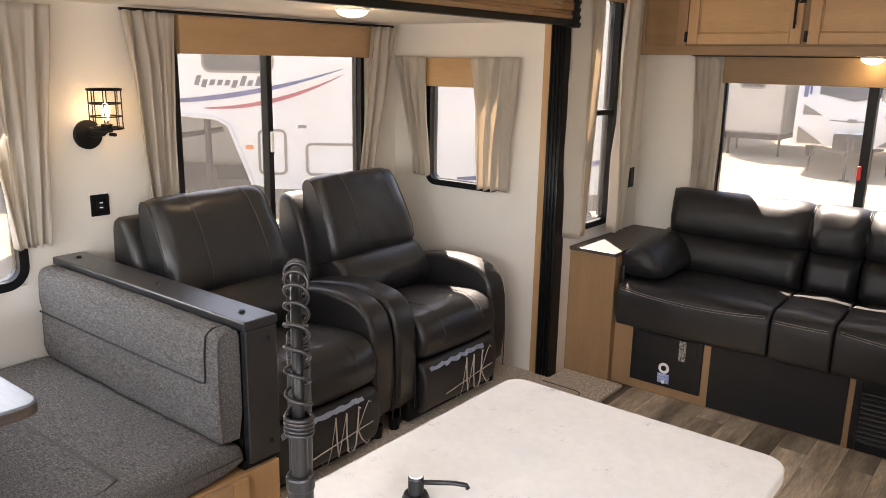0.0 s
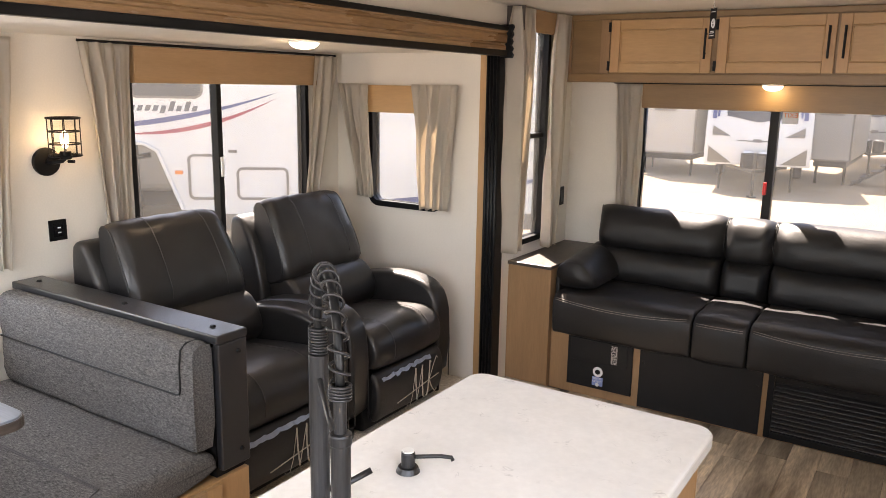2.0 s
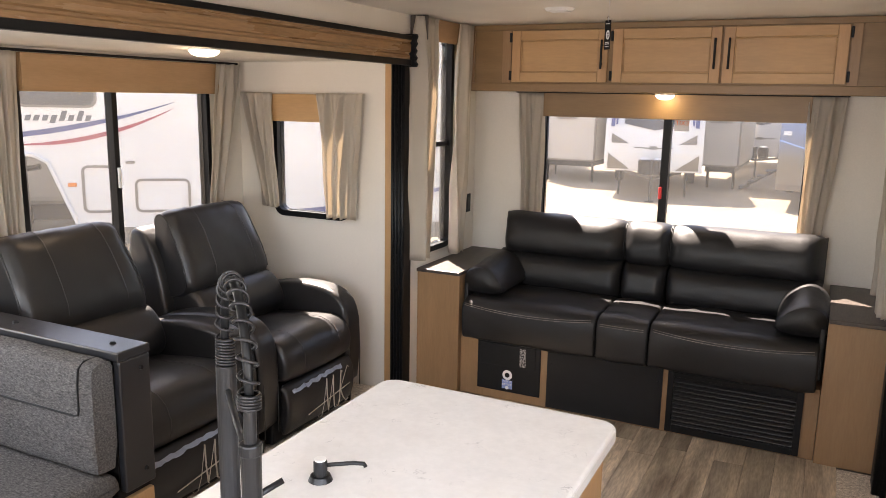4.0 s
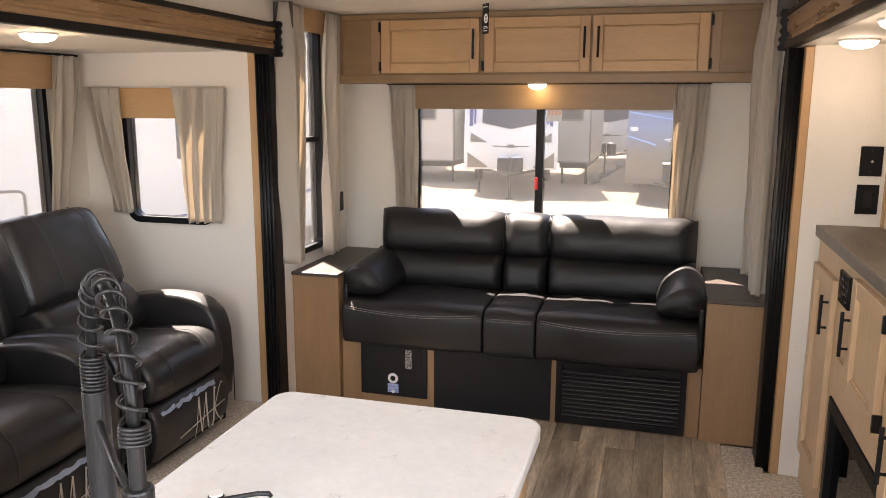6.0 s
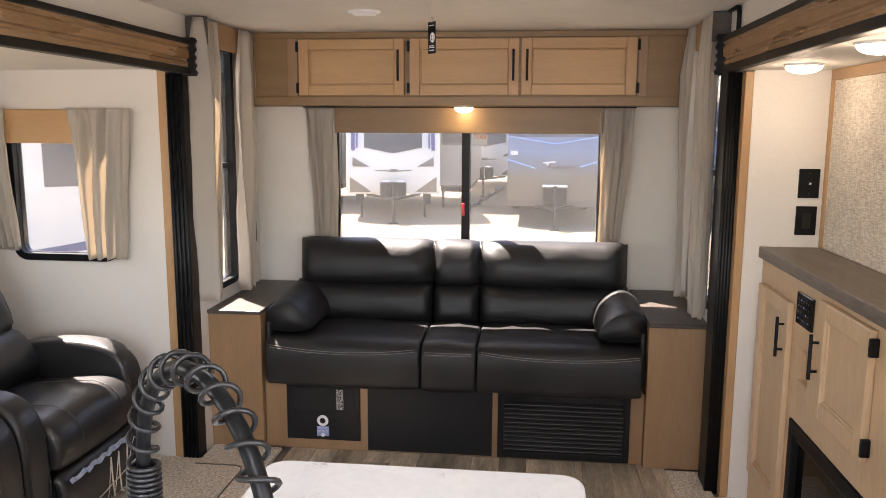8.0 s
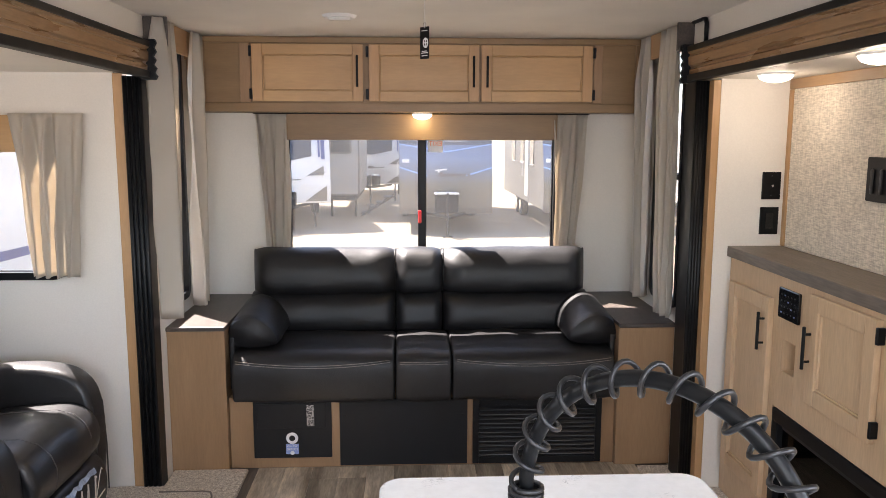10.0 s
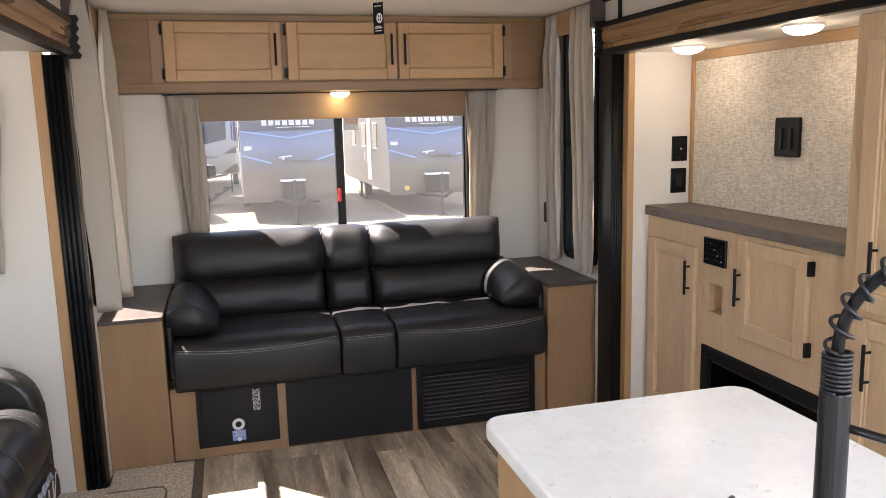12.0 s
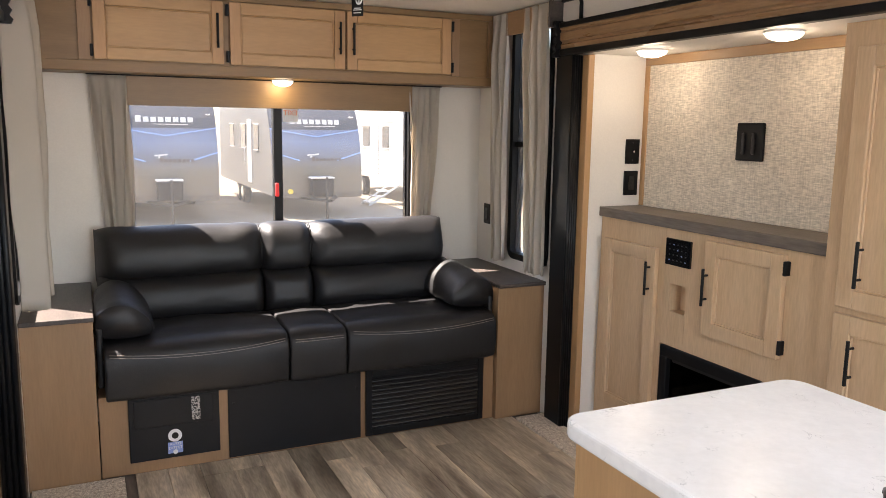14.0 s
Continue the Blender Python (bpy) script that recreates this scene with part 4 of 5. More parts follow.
gr = part("grille", box(-0.544, 0.071, YP - 0.006, YP - 0.001, 0.010, 0.335), "black", sb, "black louvred vent grille")
for p in ((-0.544, -0.515, 0.010, 0.335), (0.042, 0.071, 0.010, 0.335), (-0.5145, 0.0415, 0.010, 0.044), (-0.5145, 0.0415, 0.300, 0.335)):
    part("grille_frame", box(p[0], p[1], YP - 0.018, YP - 0.0065, p[2], p[3], 0.002), "black", gr)
prof = [(0.000, 0.004), (-0.011, -0.007), (-0.012, -0.0095), (-0.010, -0.0095), (0.000, 0.0005)]
lou = bmesh.new()
A, B = [[lou.verts.new((x, y, z)) for y, z in prof] for x in (-0.514, 0.041)]
for i in range(len(prof)):
    j = (i + 1) % len(prof)
    lou.faces.new((A[i], A[j], B[j], B[i]))
lou.faces.new(A[::-1]), lou.faces.new(B)
me0 = part("louvre", lou, "louvre", gr)
me0.location = (0, YP - 0.0065, 0.062)
for k in range(1, 11):
    o = new("louvre", me0.data)
    o.parent, o.location = gr, (0, YP - 0.0065, 0.062 + k * 0.0222)

# ---- sofa ----
so = thing("sofa", "black leather three-section jackknife sofa with bolster arms", "sofa")
seat_prof = [(3.540, 0.338), (3.508, 0.342), (3.500, 0.40), (3.496, 0.48), (3.505, 0.535), (3.56, 0.566), (3.66, 0.562), (3.72, 0.568), (3.85, 0.572), (4.00, 0.555), (4.04, 0.50), (4.04, 0.40), (3.80, 0.338)]
low_prof = [(3.985, 0.54), (3.942, 0.585), (3.945, 0.66), (3.968, 0.718), (4.035, 0.752), (4.14, 0.756), (4.14, 0.54)]
secs = ((-1.655, -0.912), (-0.907, -0.648), (-0.643, 0.114))
for k, (a0, a1) in enumerate(secs):
    st = part("seat_cushion", soft(seat_prof, a0, a1, "x", 0.012, puff=0.007, steps=20, wrinkle=0.006), "leather", so, smooth=True)
    for dz in (0.0, 0.012):
        part("stitching", tube([(a0 + 0.02 + (a1 - a0 - 0.04) * i / 12, 3.496 - 0.005 * (1 - (i / 6 - 1) ** 2), 0.522 + dz * 0.9 + (0.024 * ((i / 6 - 1) ** 2 - 0.7) if k != 1 else -0.004)) for i in range(13)], 0.0016, 4), "thread", st)
roll_mid = [(4.10, 0.728), (4.03, 0.738), (3.99, 0.775), (3.985, 0.835), (4.005, 0.90), (4.05, 0.955), (4.12, 0.978), (4.19, 0.965), (4.222, 0.90), (4.222, 0.728)]
roll_out = [(4.19, 0.715), (4.17, 0.715), (4.158, 0.75), (4.160, 0.83), (4.168, 0.89), (4.175, 0.945), (4.185, 0.955), (4.20, 0.950), (4.212, 0.89), (4.212, 0.715)]
roll_in = [(4.12, 0.742), (4.072, 0.752), (4.046, 0.785), (4.044, 0.84), (4.062, 0.90), (4.10, 0.946), (4.14, 0.960), (4.19, 0.952), (4.212, 0.90), (4.212, 0.742)]
low_in = [(4.03, 0.54), (3.995, 0.575), (3.998, 0.66), (4.015, 0.71), (4.06, 0.74), (4.14, 0.748), (4.14, 0.54)]
backs = ((-1.664, -0.913), (-0.911, -0.667), (-0.665, 0.104))
for k, (a0, a1) in enumerate(backs):
    bk = part("back_cushion", cushion(low_prof, low_in, low_in, a0 + 0.004, a1 - 0.004, "x", 0.05, wrinkle=0.006), "leather", so, smooth=True)
    e0, e1 = (roll_out if k == 0 else roll_in), (roll_out if k == 2 else roll_in)
    part("headroll", cushion(roll_mid, e0, e1, a0, a1, "x", 0.11 if k != 1 else 0.06, wrinkle=0.007), "leather", bk, "sunlit upper back roll", smooth=True)
    for a, e in ((a0 + 0.003, e0), (a1 - 0.003, e1)):
        part("piping", tube([(a, y - 0.003, z + 0.003) for y, z in smooth_loop(e, 1)[3:16]], 0.0035, 6), "leather", bk, smooth=True)
part("back_frame", box(-1.64, 0.08, 4.145, 4.205, 0.36, 0.90, 0.01), "leather", so)
arm_prof = [(-1.685, 0.575), (-1.690, 0.66), (-1.67, 0.735), (-1.60, 0.772), (-1.52, 0.742), (-1.455, 0.66), (-1.448, 0.575)]
for s in (0, 1):
    pr = arm_prof if s == 0 else [(-1.553 - u + 0.012, v) for u, v in arm_prof]
    core = [(u * 0.92 - 0.08 * (1.57 if s == 0 else -0.03), v * 0.92 + 0.052) for u, v in pr]
    b = cushion(pr, core, core, 3.59, 3.965, "y", 0.05, wrinkle=0.005, steps=22, power=2.6, dome=0.012)
    for v in b.verts:
        k = (3.965 - v.co.y) / 0.365
        if v.co.z > 0.58:
            v.co.z -= 0.036 * k * (v.co.z - 0.58) / 0.18
    ar = part("armrest", b, "leather", so, "rounded bolster armrest", smooth=True)
    x = -1.667 if s == 0 else 0.120
    part("side_flap", box(x - 0.012, x + 0.012, 3.58, 3.94, 0.38, 0.63, 0.008), "leather", so)


# ---- recliners ----
def recliner(y0, seed, film_len):
    w = 0.832
    t = thing("recliner", "black leather recliner with embroidered footrest", "recliner", pose(0, y0, 0), "theatre recliners")
    noise.seed_set(seed)
    arm = [(-2.12, 0.06), (-2.095, 0.30), (-2.10, 0.50), (-2.14, 0.595), (-2.23, 0.645), (-2.45, 0.655), (-2.72, 0.60), (-2.80, 0.50), (-2.80, 0.06)]
    for a0, a1 in ((0.0, 0.135), (w - 0.135, w)):
        ar = part("arm", soft(arm, a0, a1, "y", 0.024, puff=0.004, wrinkle=0.003), "recliner_leather", t, smooth=True)
        for a in (a0 + 0.018, a1 - 0.018):
            part("seam", tube([(u + 0.001, a, v + 0.001) for u, v in ((-2.098, 0.10), (-2.096, 0.30), (-2.104, 0.48), (-2.14, 0.572), (-2.23, 0.632), (-2.45, 0.645), (-2.65, 0.61))], 0.003, 5), "recliner_leather", ar)
    seat = [(-2.105, 0.315), (-2.062, 0.36), (-2.062, 0.44), (-2.105, 0.505), (-2.20, 0.525), (-2.45, 0.50), (-2.66, 0.47), (-2.66, 0.33)]
    st = part("seat_cushion", soft(seat, 0.138, w - 0.138, "y", 0.03, puff=0.012, wrinkle=0.006), "recliner_leather", t, smooth=True)
    for a in (0.27, w - 0.27):
        part("stitching", tube([(u, a, v) for u, v in ((-2.066, 0.345), (-2.052, 0.38), (-2.052, 0.43), (-2.070, 0.478), (-2.11, 0.516), (-2.17, 0.533), (-2.25, 0.531), (-2.35, 0.523), (-2.45, 0.512))], 0.0016, 4), "dark_thread", st)
    foot = [(-2.12, 0.07), (-2.075, 0.075), (-2.050, 0.15), (-2.050, 0.24), (-2.075, 0.305), (-2.12, 0.315)]
    fr = part("footrest", soft(foot, 0.140, w - 0.140, "y", 0.02, puff=0.004, wrinkle=0.004), "recliner_leather", t, "footrest with silver embroidered initials", smooth=True)
    X, c = -2.0445, w * 0.56
    for pts, r in ((((-0.19, 0.135), (-0.06, 0.152), (0.06, 0.168), (0.17, 0.180)), 0.0026),
                   (((-0.112, 0.100), (-0.10, 0.084), (-0.082, 0.092), (-0.062, 0.14), (-0.038, 0.268)), 0.0018), (((-0.038, 0.268), (-0.034, 0.18), (-0.024, 0.098)), 0.0034),
                   (((-0.024, 0.098), (-0.002, 0.18), (0.020, 0.268)), 0.0018), (((0.020, 0.268), (0.020, 0.18), (0.028, 0.10), (0.042, 0.090)), 0.0034),
                   (((0.098, 0.262), (0.088, 0.272), (0.084, 0.22), (0.072, 0.12), (0.058, 0.092), (0.046, 0.10)), 0.0032),
                   (((0.158, 0.268), (0.146, 0.280), (0.128, 0.255), (0.082, 0.172)), 0.0019), (((0.082, 0.172), (0.105, 0.125), (0.130, 0.096), (0.150, 0.104)), 0.0032)):
        part("embroidery", tube([(X + 0.0015, c + u, v) for u, v in pts], r, 4), "silver_thread", fr)
    rnd = random.Random(seed)
    b = bmesh.new()
    n = 22
    up, dn = [], []
    for i in range(n + 1):
        a = 0.16 + film_len * i / n
        h = 0.288 + 0.003 * math.sin(i * 1.7) + rnd.uniform(-0.003, 0.003) + 0.012 * i / n
        up.append(b.verts.new((X - 0.006 + rnd.uniform(0, 0.004), a, h + 0.008)))
        dn.append(b.verts.new((X + 0.004 + rnd.uniform(0, 0.003), a, h - 0.003 - rnd.uniform(0.001, 0.011))))
    for i in range(n):
        b.faces.new((up[i], up[i + 1], dn[i + 1], dn[i]))
    part("film_scrap", b, "film", fr, "torn clear protective film")
    low = [(-2.66, 0.42), (-2.505, 0.50), (-2.50, 0.60), (-2.575, 0.70), (-2.70, 0.72), (-2.80, 0.66), (-2.78, 0.46)]
    bk = part("lumbar_cushion", soft(low, 0.118, w - 0.118, "y", 0.03, puff=0.012, wrinkle=0.007), "recliner_leather", t, smooth=True)
    top = [(-2.70, 0.655), (-2.585, 0.690), (-2.590, 0.80), (-2.660, 0.98), (-2.705, 1.065), (-2.770, 1.085), (-2.83, 1.05), (-2.83, 0.85), (-2.78, 0.67)]
    thin = [(-2.72, 0.665), (-2.618, 0.695), (-2.625, 0.80), (-2.695, 0.975), (-2.735, 1.05), (-2.775, 1.065), (-2.80, 1.04), (-2.80, 0.85), (-2.77, 0.675)]
    y_in, y_out = 0.105, w - 0.118

    def slope(y, z):
        """The back narrows towards its top on its far side."""
        return y - 0.062 * max(0.0, (z - 0.68) / 0.40) * (y - y_in) / (y_out - y_in)

    b = cushion(top, thin, thin, y_in, y_out, "y", 0.07, wrinkle=0.008)
    for v in b.verts:
        v.co.y = slope(v.co.y, v.co.z)
    tp = part("back_cushion", b, "recliner_leather", t, smooth=True)
    for a in (0.29, w - 0.24):
        part("stitching", tube([(u, slope(a, v), v) for u, v in ((-2.590, 0.71), (-2.588, 0.80), (-2.612, 0.88), (-2.648, 0.97), (-2.690, 1.045), (-2.73, 1.076), (-2.775, 1.083))], 0.0016, 4), "dark_thread", tp)
    for a in (y_in + 0.002, y_out - 0.002):
        part("piping", tube([(u + 0.002, slope(a, v), v + 0.002) for u, v in smooth_loop(thin, 1)[2:12]], 0.0042, 6), "recliner_leather", tp, smooth=True)
    wing = [(-2.76, 0.30), (-2.70, 0.55), (-2.74, 0.80), (-2.82, 0.97), (-2.89, 1.005), (-2.94, 0.96), (-2.93, 0.60), (-2.88, 0.30)]
    part("back_shell", soft(wing, 0.055, w - 0.075, "y", 0.03, puff=0.0, wrinkle=0.003), "recliner_leather", t, smooth=True)
    part("base", box(-2.78, -2.12, 0.10, w - 0.10, 0.03, 0.33, 0.01), "black", t)
    for fx in (-2.16, -2.72):
        for fy in (0.05, w - 0.05):
            part("foot", cylinder((fx, fy, 0.012), (fx, fy, 0.07), 0.022, 0.026, 14), "black", t)
    return t


recliner(1.502, 3, 0.42)
recliner(2.346, 7, 0.40)

# ---- dinette ----
db = thing("dinette_bench", "grey tweed dinette bench with black padded frame", "bench")
BX, BY = -1.85, 1.372
part("base", box(SX + 0.012, BX - 0.004, 0.62, 1.495, 0.012, 0.345, 0.002), "maple_up", db)
bp = part("door", box(BX - 0.0035, BX + 0.010, 0.86, 1.30, 0.08, 0.300, 0.003), "maple_up", db)
for p in ((0.80, 0.86, 0.03, 0.34), (1.30, 1.36, 0.03, 0.34)):
    part("stile", box(BX - 0.0035, BX + 0.016, p[0], p[1], p[2], p[3], 0.003), "maple_up", bp)
for p in ((0.861, 1.299, 0.30, 0.34), (0.861, 1.299, 0.03, 0.085)):
    part("rail", box(BX - 0.0035, BX + 0.016, p[0], p[1], p[2], p[3], 0.003), "maple_y", bp)
part("bead", box(BX + 0.0105, BX + 0.014, 0.88, 1.28, 0.110, 0.125, 0.002, bm=box(BX + 0.0105, BX + 0.014, 0.88, 1.28, 0.262, 0.277, 0.002)), "maple_y", bp)
seat = [(0.60, 0.345), (0.585, 0.40), (0.60, 0.452), (0.70, 0.460), (1.25, 0.460), (1.366, 0.452), (1.366, 0.345)]
sc2 = part("seat_cushion", soft(seat, SX + 0.015, BX, "x", 0.03, puff=0.003, wrinkle=0.004), "tweed", db, smooth=True)
for a, c in (((-2.60, 0.97, 0.4625), (-1.93, 0.985, 0.4625)), ((-2.60, 0.962, 0.4625), (-1.93, 0.977, 0.4625)), ((-1.93, 0.985, 0.4625), (-1.905, 0.93, 0.460)), ((-1.905, 0.93, 0.460), (-1.90, 0.62, 0.458))):
    part("seam", tube([a, c], 0.0028, 5), "dark_thread", sc2)
back = [(1.300, 0.466), (1.284, 0.470), (1.276, 0.50), (1.274, 0.60), (1.280, 0.655), (1.274, 0.70), (1.276, 0.78), (1.282, 0.818), (1.300, 0.828), (1.330, 0.832), (1.356, 0.828), (1.365, 0.80), (1.365, 0.466)]
slim = [(u + (0.008 if u < 1.31 else 0.0), v - (0.008 if v > 0.8 else 0.0) + (0.004 if v < 0.48 else 0.0)) for u, v in back]
XE = BX - 0.012
bc = part("back_cushion", cushion(back, slim, slim, SX + 0.06, XE, "x", 0.03, rounds=1, wrinkle=0.005), "tweed", db, smooth=True)
part("piping", tube([(SX + 0.07, 1.276, 0.657), (-2.4, 1.275, 0.657), (XE - 0.075, 1.276, 0.657), (XE - 0.058, 1.276, 0.662), (XE - 0.050, 1.274, 0.680), (XE - 0.048, 1.274, 0.76), (XE - 0.046, 1.279, 0.812), (XE - 0.046, 1.302, 0.829), (XE - 0.046, 1.35, 0.829)], 0.0036, 6), "charcoal", bc)
part("piping", tube([(XE + 0.001, 1.286, 0.475), (XE + 0.001, 1.282, 0.60), (XE + 0.001, 1.284, 0.78), (XE + 0.001, 1.292, 0.813), (XE + 0.001, 1.31, 0.822), (XE + 0.001, 1.355, 0.820)], 0.003, 6), "tweed", bc)
fr = part("frame_top", box(SX + 0.012, BX + 0.012, 1.366, 1.496, 0.8155, 0.846, 0.006, 3), "vinyl", db, "padded black vinyl top rail")
for x in (-2.95, -2.40, -1.93):
    part("button", cylinder((x, 1.43, 0.8455), (x, 1.43, 0.853), 0.012, 0.007, 12), "black", fr)
pp = part("frame_post", box(BX - 0.02, BX + 0.010, BY, 1.494, 0.375, 0.815, 0.007, 3), "vinyl", db, "padded black vinyl end post")
part("frame_back", box(SX + 0.012, BX - 0.021, 1.370, 1.494, 0.346, 0.799), "charcoal", db)
for z in (0.775, 0.43):
    part("button", cylinder((BX + 0.009, 1.455, z), (BX + 0.016, 1.455, z), 0.009, 0.006, 12), "black", pp)

dt = thing("dinette_table", "grey laminate dinette table with a dark edge", "table")
part("top", slab(rounded(-3.035, -1.965, 0.12, 0.822, 0.05), 0.720, 0.748, 0.004), "table_top", dt)
part("edge_band", slab(rounded(-3.038, -1.962, 0.117, 0.825, 0.05), 0.712, 0.742, 0.004), "dark_wood", dt)
for x in (-2.75, -2.25):
    part("pedestal", cylinder((x, 0.47, 0.012), (x, 0.47, 0.713), 0.035, seg=20), "steel", dt)

# ---- island ----
IX0, IX1, IY0, IY1, IZ = -0.905, -0.300, 0.22, 1.410, 0.926
isl = thing("kitchen_island", "maple kitchen island with a white veined quartz top", "island")
part("body", box(IX0 + 0.03, IX1 - 0.03, IY0 + 0.03, IY1 - 0.03, 0.0, IZ - 0.036), "maple_up", isl)
ct = part("countertop", slab(rounded(IX0, IX1, IY0, IY1, 0.045), IZ - 0.036, IZ, 0.008), "quartz", isl, "white quartz top with fine grey veins", smooth=False)
for a, b_ in ((IX0 + 0.03, IX0 + 0.09), (IX1 - 0.09, IX1 - 0.03)):
    part("corner_stile", box(a, b_, IY1 - 0.03, IY1 - 0.018, 0.02, IZ - 0.04, 0.002), "maple_up", isl)
sk = part("sink_cover", slab(rounded(-0.60, -0.335, 0.40, 0.80, 0.03), IZ - 0.002, IZ + 0.0035, 0.0015), "quartz", isl, "flush sink cover cut from the countertop")

fa = thing("spring_faucet", "gunmetal pull-down kitchen faucet with a coiled spring", "faucet")
P0, P1 = Vector((-0.753, 0.645, 0)), Vector((-0.582, 0.497, 0))
U = (P1 - P0).normalized()
part("base", cylinder((P0.x, P0.y, IZ), (P0.x, P0.y, IZ + 0.012), 0.024, 0.021, 24), "steel", fa)
part("post", cylinder((P0.x, P0.y, IZ + 0.010), (P0.x, P0.y, 1.222), 0.0160, seg=24, bevel=0.002), "steel", fa, smooth=False)
ga = (P1 - P0).length


def arch(k):
    """A point of the hose: up from the post, over, and down to the spray head; k from 0 to 1."""
    z0, zt, ze = 1.222, 1.379, 1.236
    R = ga / 2
    up, half, dn = zt - R - z0, math.pi * R, zt - R - ze
    s = k * (up + half + dn)
    if s < up:
        return P0 + Vector((0, 0, z0 + s))
    if s < up + half:
        a = (s - up) / R
        return P0 + U * (R - R * math.cos(a)) + Vector((0, 0, zt - R + R * math.sin(a)))
    return P1 + Vector((0, 0, zt - R - (s - up - half)))


part("hose", tube([arch(i / 60) for i in range(61)], 0.0066, 10), "rubber", fa, smooth=True)


def spring(k0, k1, turns, r):
    pts = []
    n = int(turns * 16)
    side = U.cross(Vector((0, 0, 1)))
    for i in range(n + 1):
        k = k0 + (k1 - k0) * i / n
        p, q = arch(k), arch(min(1, k + 0.005))
        t = (q - p).normalized() if (q - p).length > 1e-6 else Vector((0, 0, -1))
        a = i * math.tau / 16
        pts.append(p + r * (math.cos(a) * side + math.sin(a) * side.cross(t)))
    return tube(pts, 0.0023, 6)


part("spring", spring(0.0, 0.10, 9, 0.0135), "steel", fa, "tightly wound end of the spring", smooth=True)
part("spring", spring(0.10, 0.95, 15, 0.0128), "steel", fa, "open coiled spring", smooth=True)
part("spring", spring(0.95, 1.0, 5, 0.0140), "steel", fa, "tightly wound end of the spring", smooth=True)
part("spray_neck", cylinder((P1.x, P1.y, 1.17), (P1.x, P1.y, 1.238), 0.0088, seg=18), "steel", fa)
part("spray_head", cylinder((P1.x, P1.y, 1.04), (P1.x, P1.y, 1.185), 0.0128, 0.0140, 22, bevel=0.003), "steel", fa)
part("collar", cylinder((P1.x, P1.y, 1.172), (P1.x, P1.y, 1.190), 0.0155, seg=22, bevel=0.003), "steel", fa)
part("support_arm", tube([P0 + Vector((0, 0, 1.185)), P0 + U * 0.10 + Vector((0, 0, 1.165)), P1 - U * 0.012 + Vector((0, 0, 1.160))], 0.0048, 10), "steel", fa, smooth=True)
V = U.cross(Vector((0, 0, 1)))
part("lever", tube([P0 + Vector((0, 0, 0.985)) - V * 0.010, P0 + Vector((0, 0, 0.992)) - V * 0.045, P0 + Vector((0, 0, 1.01)) - V * 0.085], 0.0055, 10), "steel", fa, smooth=True)

sd = thing("soap_dispenser", "gunmetal soap dispenser pump on the countertop", "soap dispenser", pose(-0.738, 0.872, IZ))
part("flange", cylinder((0, 0, 0), (0, 0, 0.010), 0.023, 0.019, 22), "steel", sd)
part("pump_head", cylinder((0, 0, 0.008), (0, 0, 0.040), 0.013, seg=20, bevel=0.003), "steel", sd)
part("cap", cylinder((0, 0, 0.040), (0, 0, 0.043), 0.0115, seg=18), "white", sd)
part("spout", tube([(0.008, 0.004, 0.030), (0.05, 0.036, 0.030), (0.066, 0.048, 0.027), (0.068, 0.050, 0.021)], 0.0042, 8), "steel", sd, smooth=True)

# ---- cabinet slide: fireplace cabinet, pantry, backing panel ----
CX = 0.530
fc = thing("media_cabinet", "pale maple media cabinet with an electric fireplace", "cabinet")
part("end_panel", box(CX + 0.002, RX - 0.002, 3.205, RY - 0.003, 0.012, 1.052), "pale", fc)
part("body", box(CX, RX - 0.004, 2.803, 3.204, 0.012, 1.052), "pale", fc)
for y0, y1, z0, z1 in ((1.993, 2.664, 0.552, 1.052), (2.760, 2.802, 0.552, 1.052), (2.6645, 2.7595, 0.552, 0.702), (2.6645, 2.7595, 0.820, 1.052)):
    part("face_frame", box(CX, RX - 0.004, y0, y1, z0, z1), "pale", fc)
part("toe_rail", box(CX, RX - 0.004, 1.993, 2.802, 0.012, 0.10), "pale", fc)
part("counter", box(CX - 0.018, RX - 0.003, 1.993, RY - 0.003, 1.0525, 1.097, 0.004), "grey_wood", fc, "grey-brown laminate counter")
panel_door(fc, "x", CX, 1, 2.838, 3.204, 0.165, 0.957, "pale", handle=(2.868, 0.751, 0.898), rail=0.056)
panel_door(fc, "x", CX, 1, 2.170, 2.548, 0.655, 1.032, "pale", handle=(2.526, 0.776, 0.924), hinge=((2.162, 0.70), (2.162, 0.985)), rail=0.056)
ctl = part("control_panel", box(CX - 0.012, CX - 0.0005, 2.640, 2.788, 0.900, 1.012, 0.003), "black_gloss", fc, "black stereo control panel")
for i in range(4):
    for j in range(5):
        part("button", box(CX - 0.0132, CX - 0.0122, 2.662 + j * 0.024, 2.669 + j * 0.024, 0.920 + i * 0.022, 0.9245 + i * 0.022), "steel" if (i * 3 + j) % 4 else "blue_print", ctl)
part("nook_back", box(CX + 0.060, RX - 0.005, 2.6645, 2.7595, 0.7025, 0.8195), "pale", fc, "recessed wooden nook")
fp = part("fireplace", box(CX + 0.12, RX - 0.01, 2.03, 2.79, 0.105, 0.548), "black", fc, "black electric fireplace behind glass")
part("ledge", box(CX + 0.030, CX + 0.1195, 2.04, 2.785, 0.105, 0.165), "black", fp)
rc = random.Random(11)
cr = bmesh.new()
for k in range(150):
    q = bmesh.new()
    bmesh.ops.create_icosphere(q, subdivisions=1, radius=rc.uniform(0.007, 0.015))
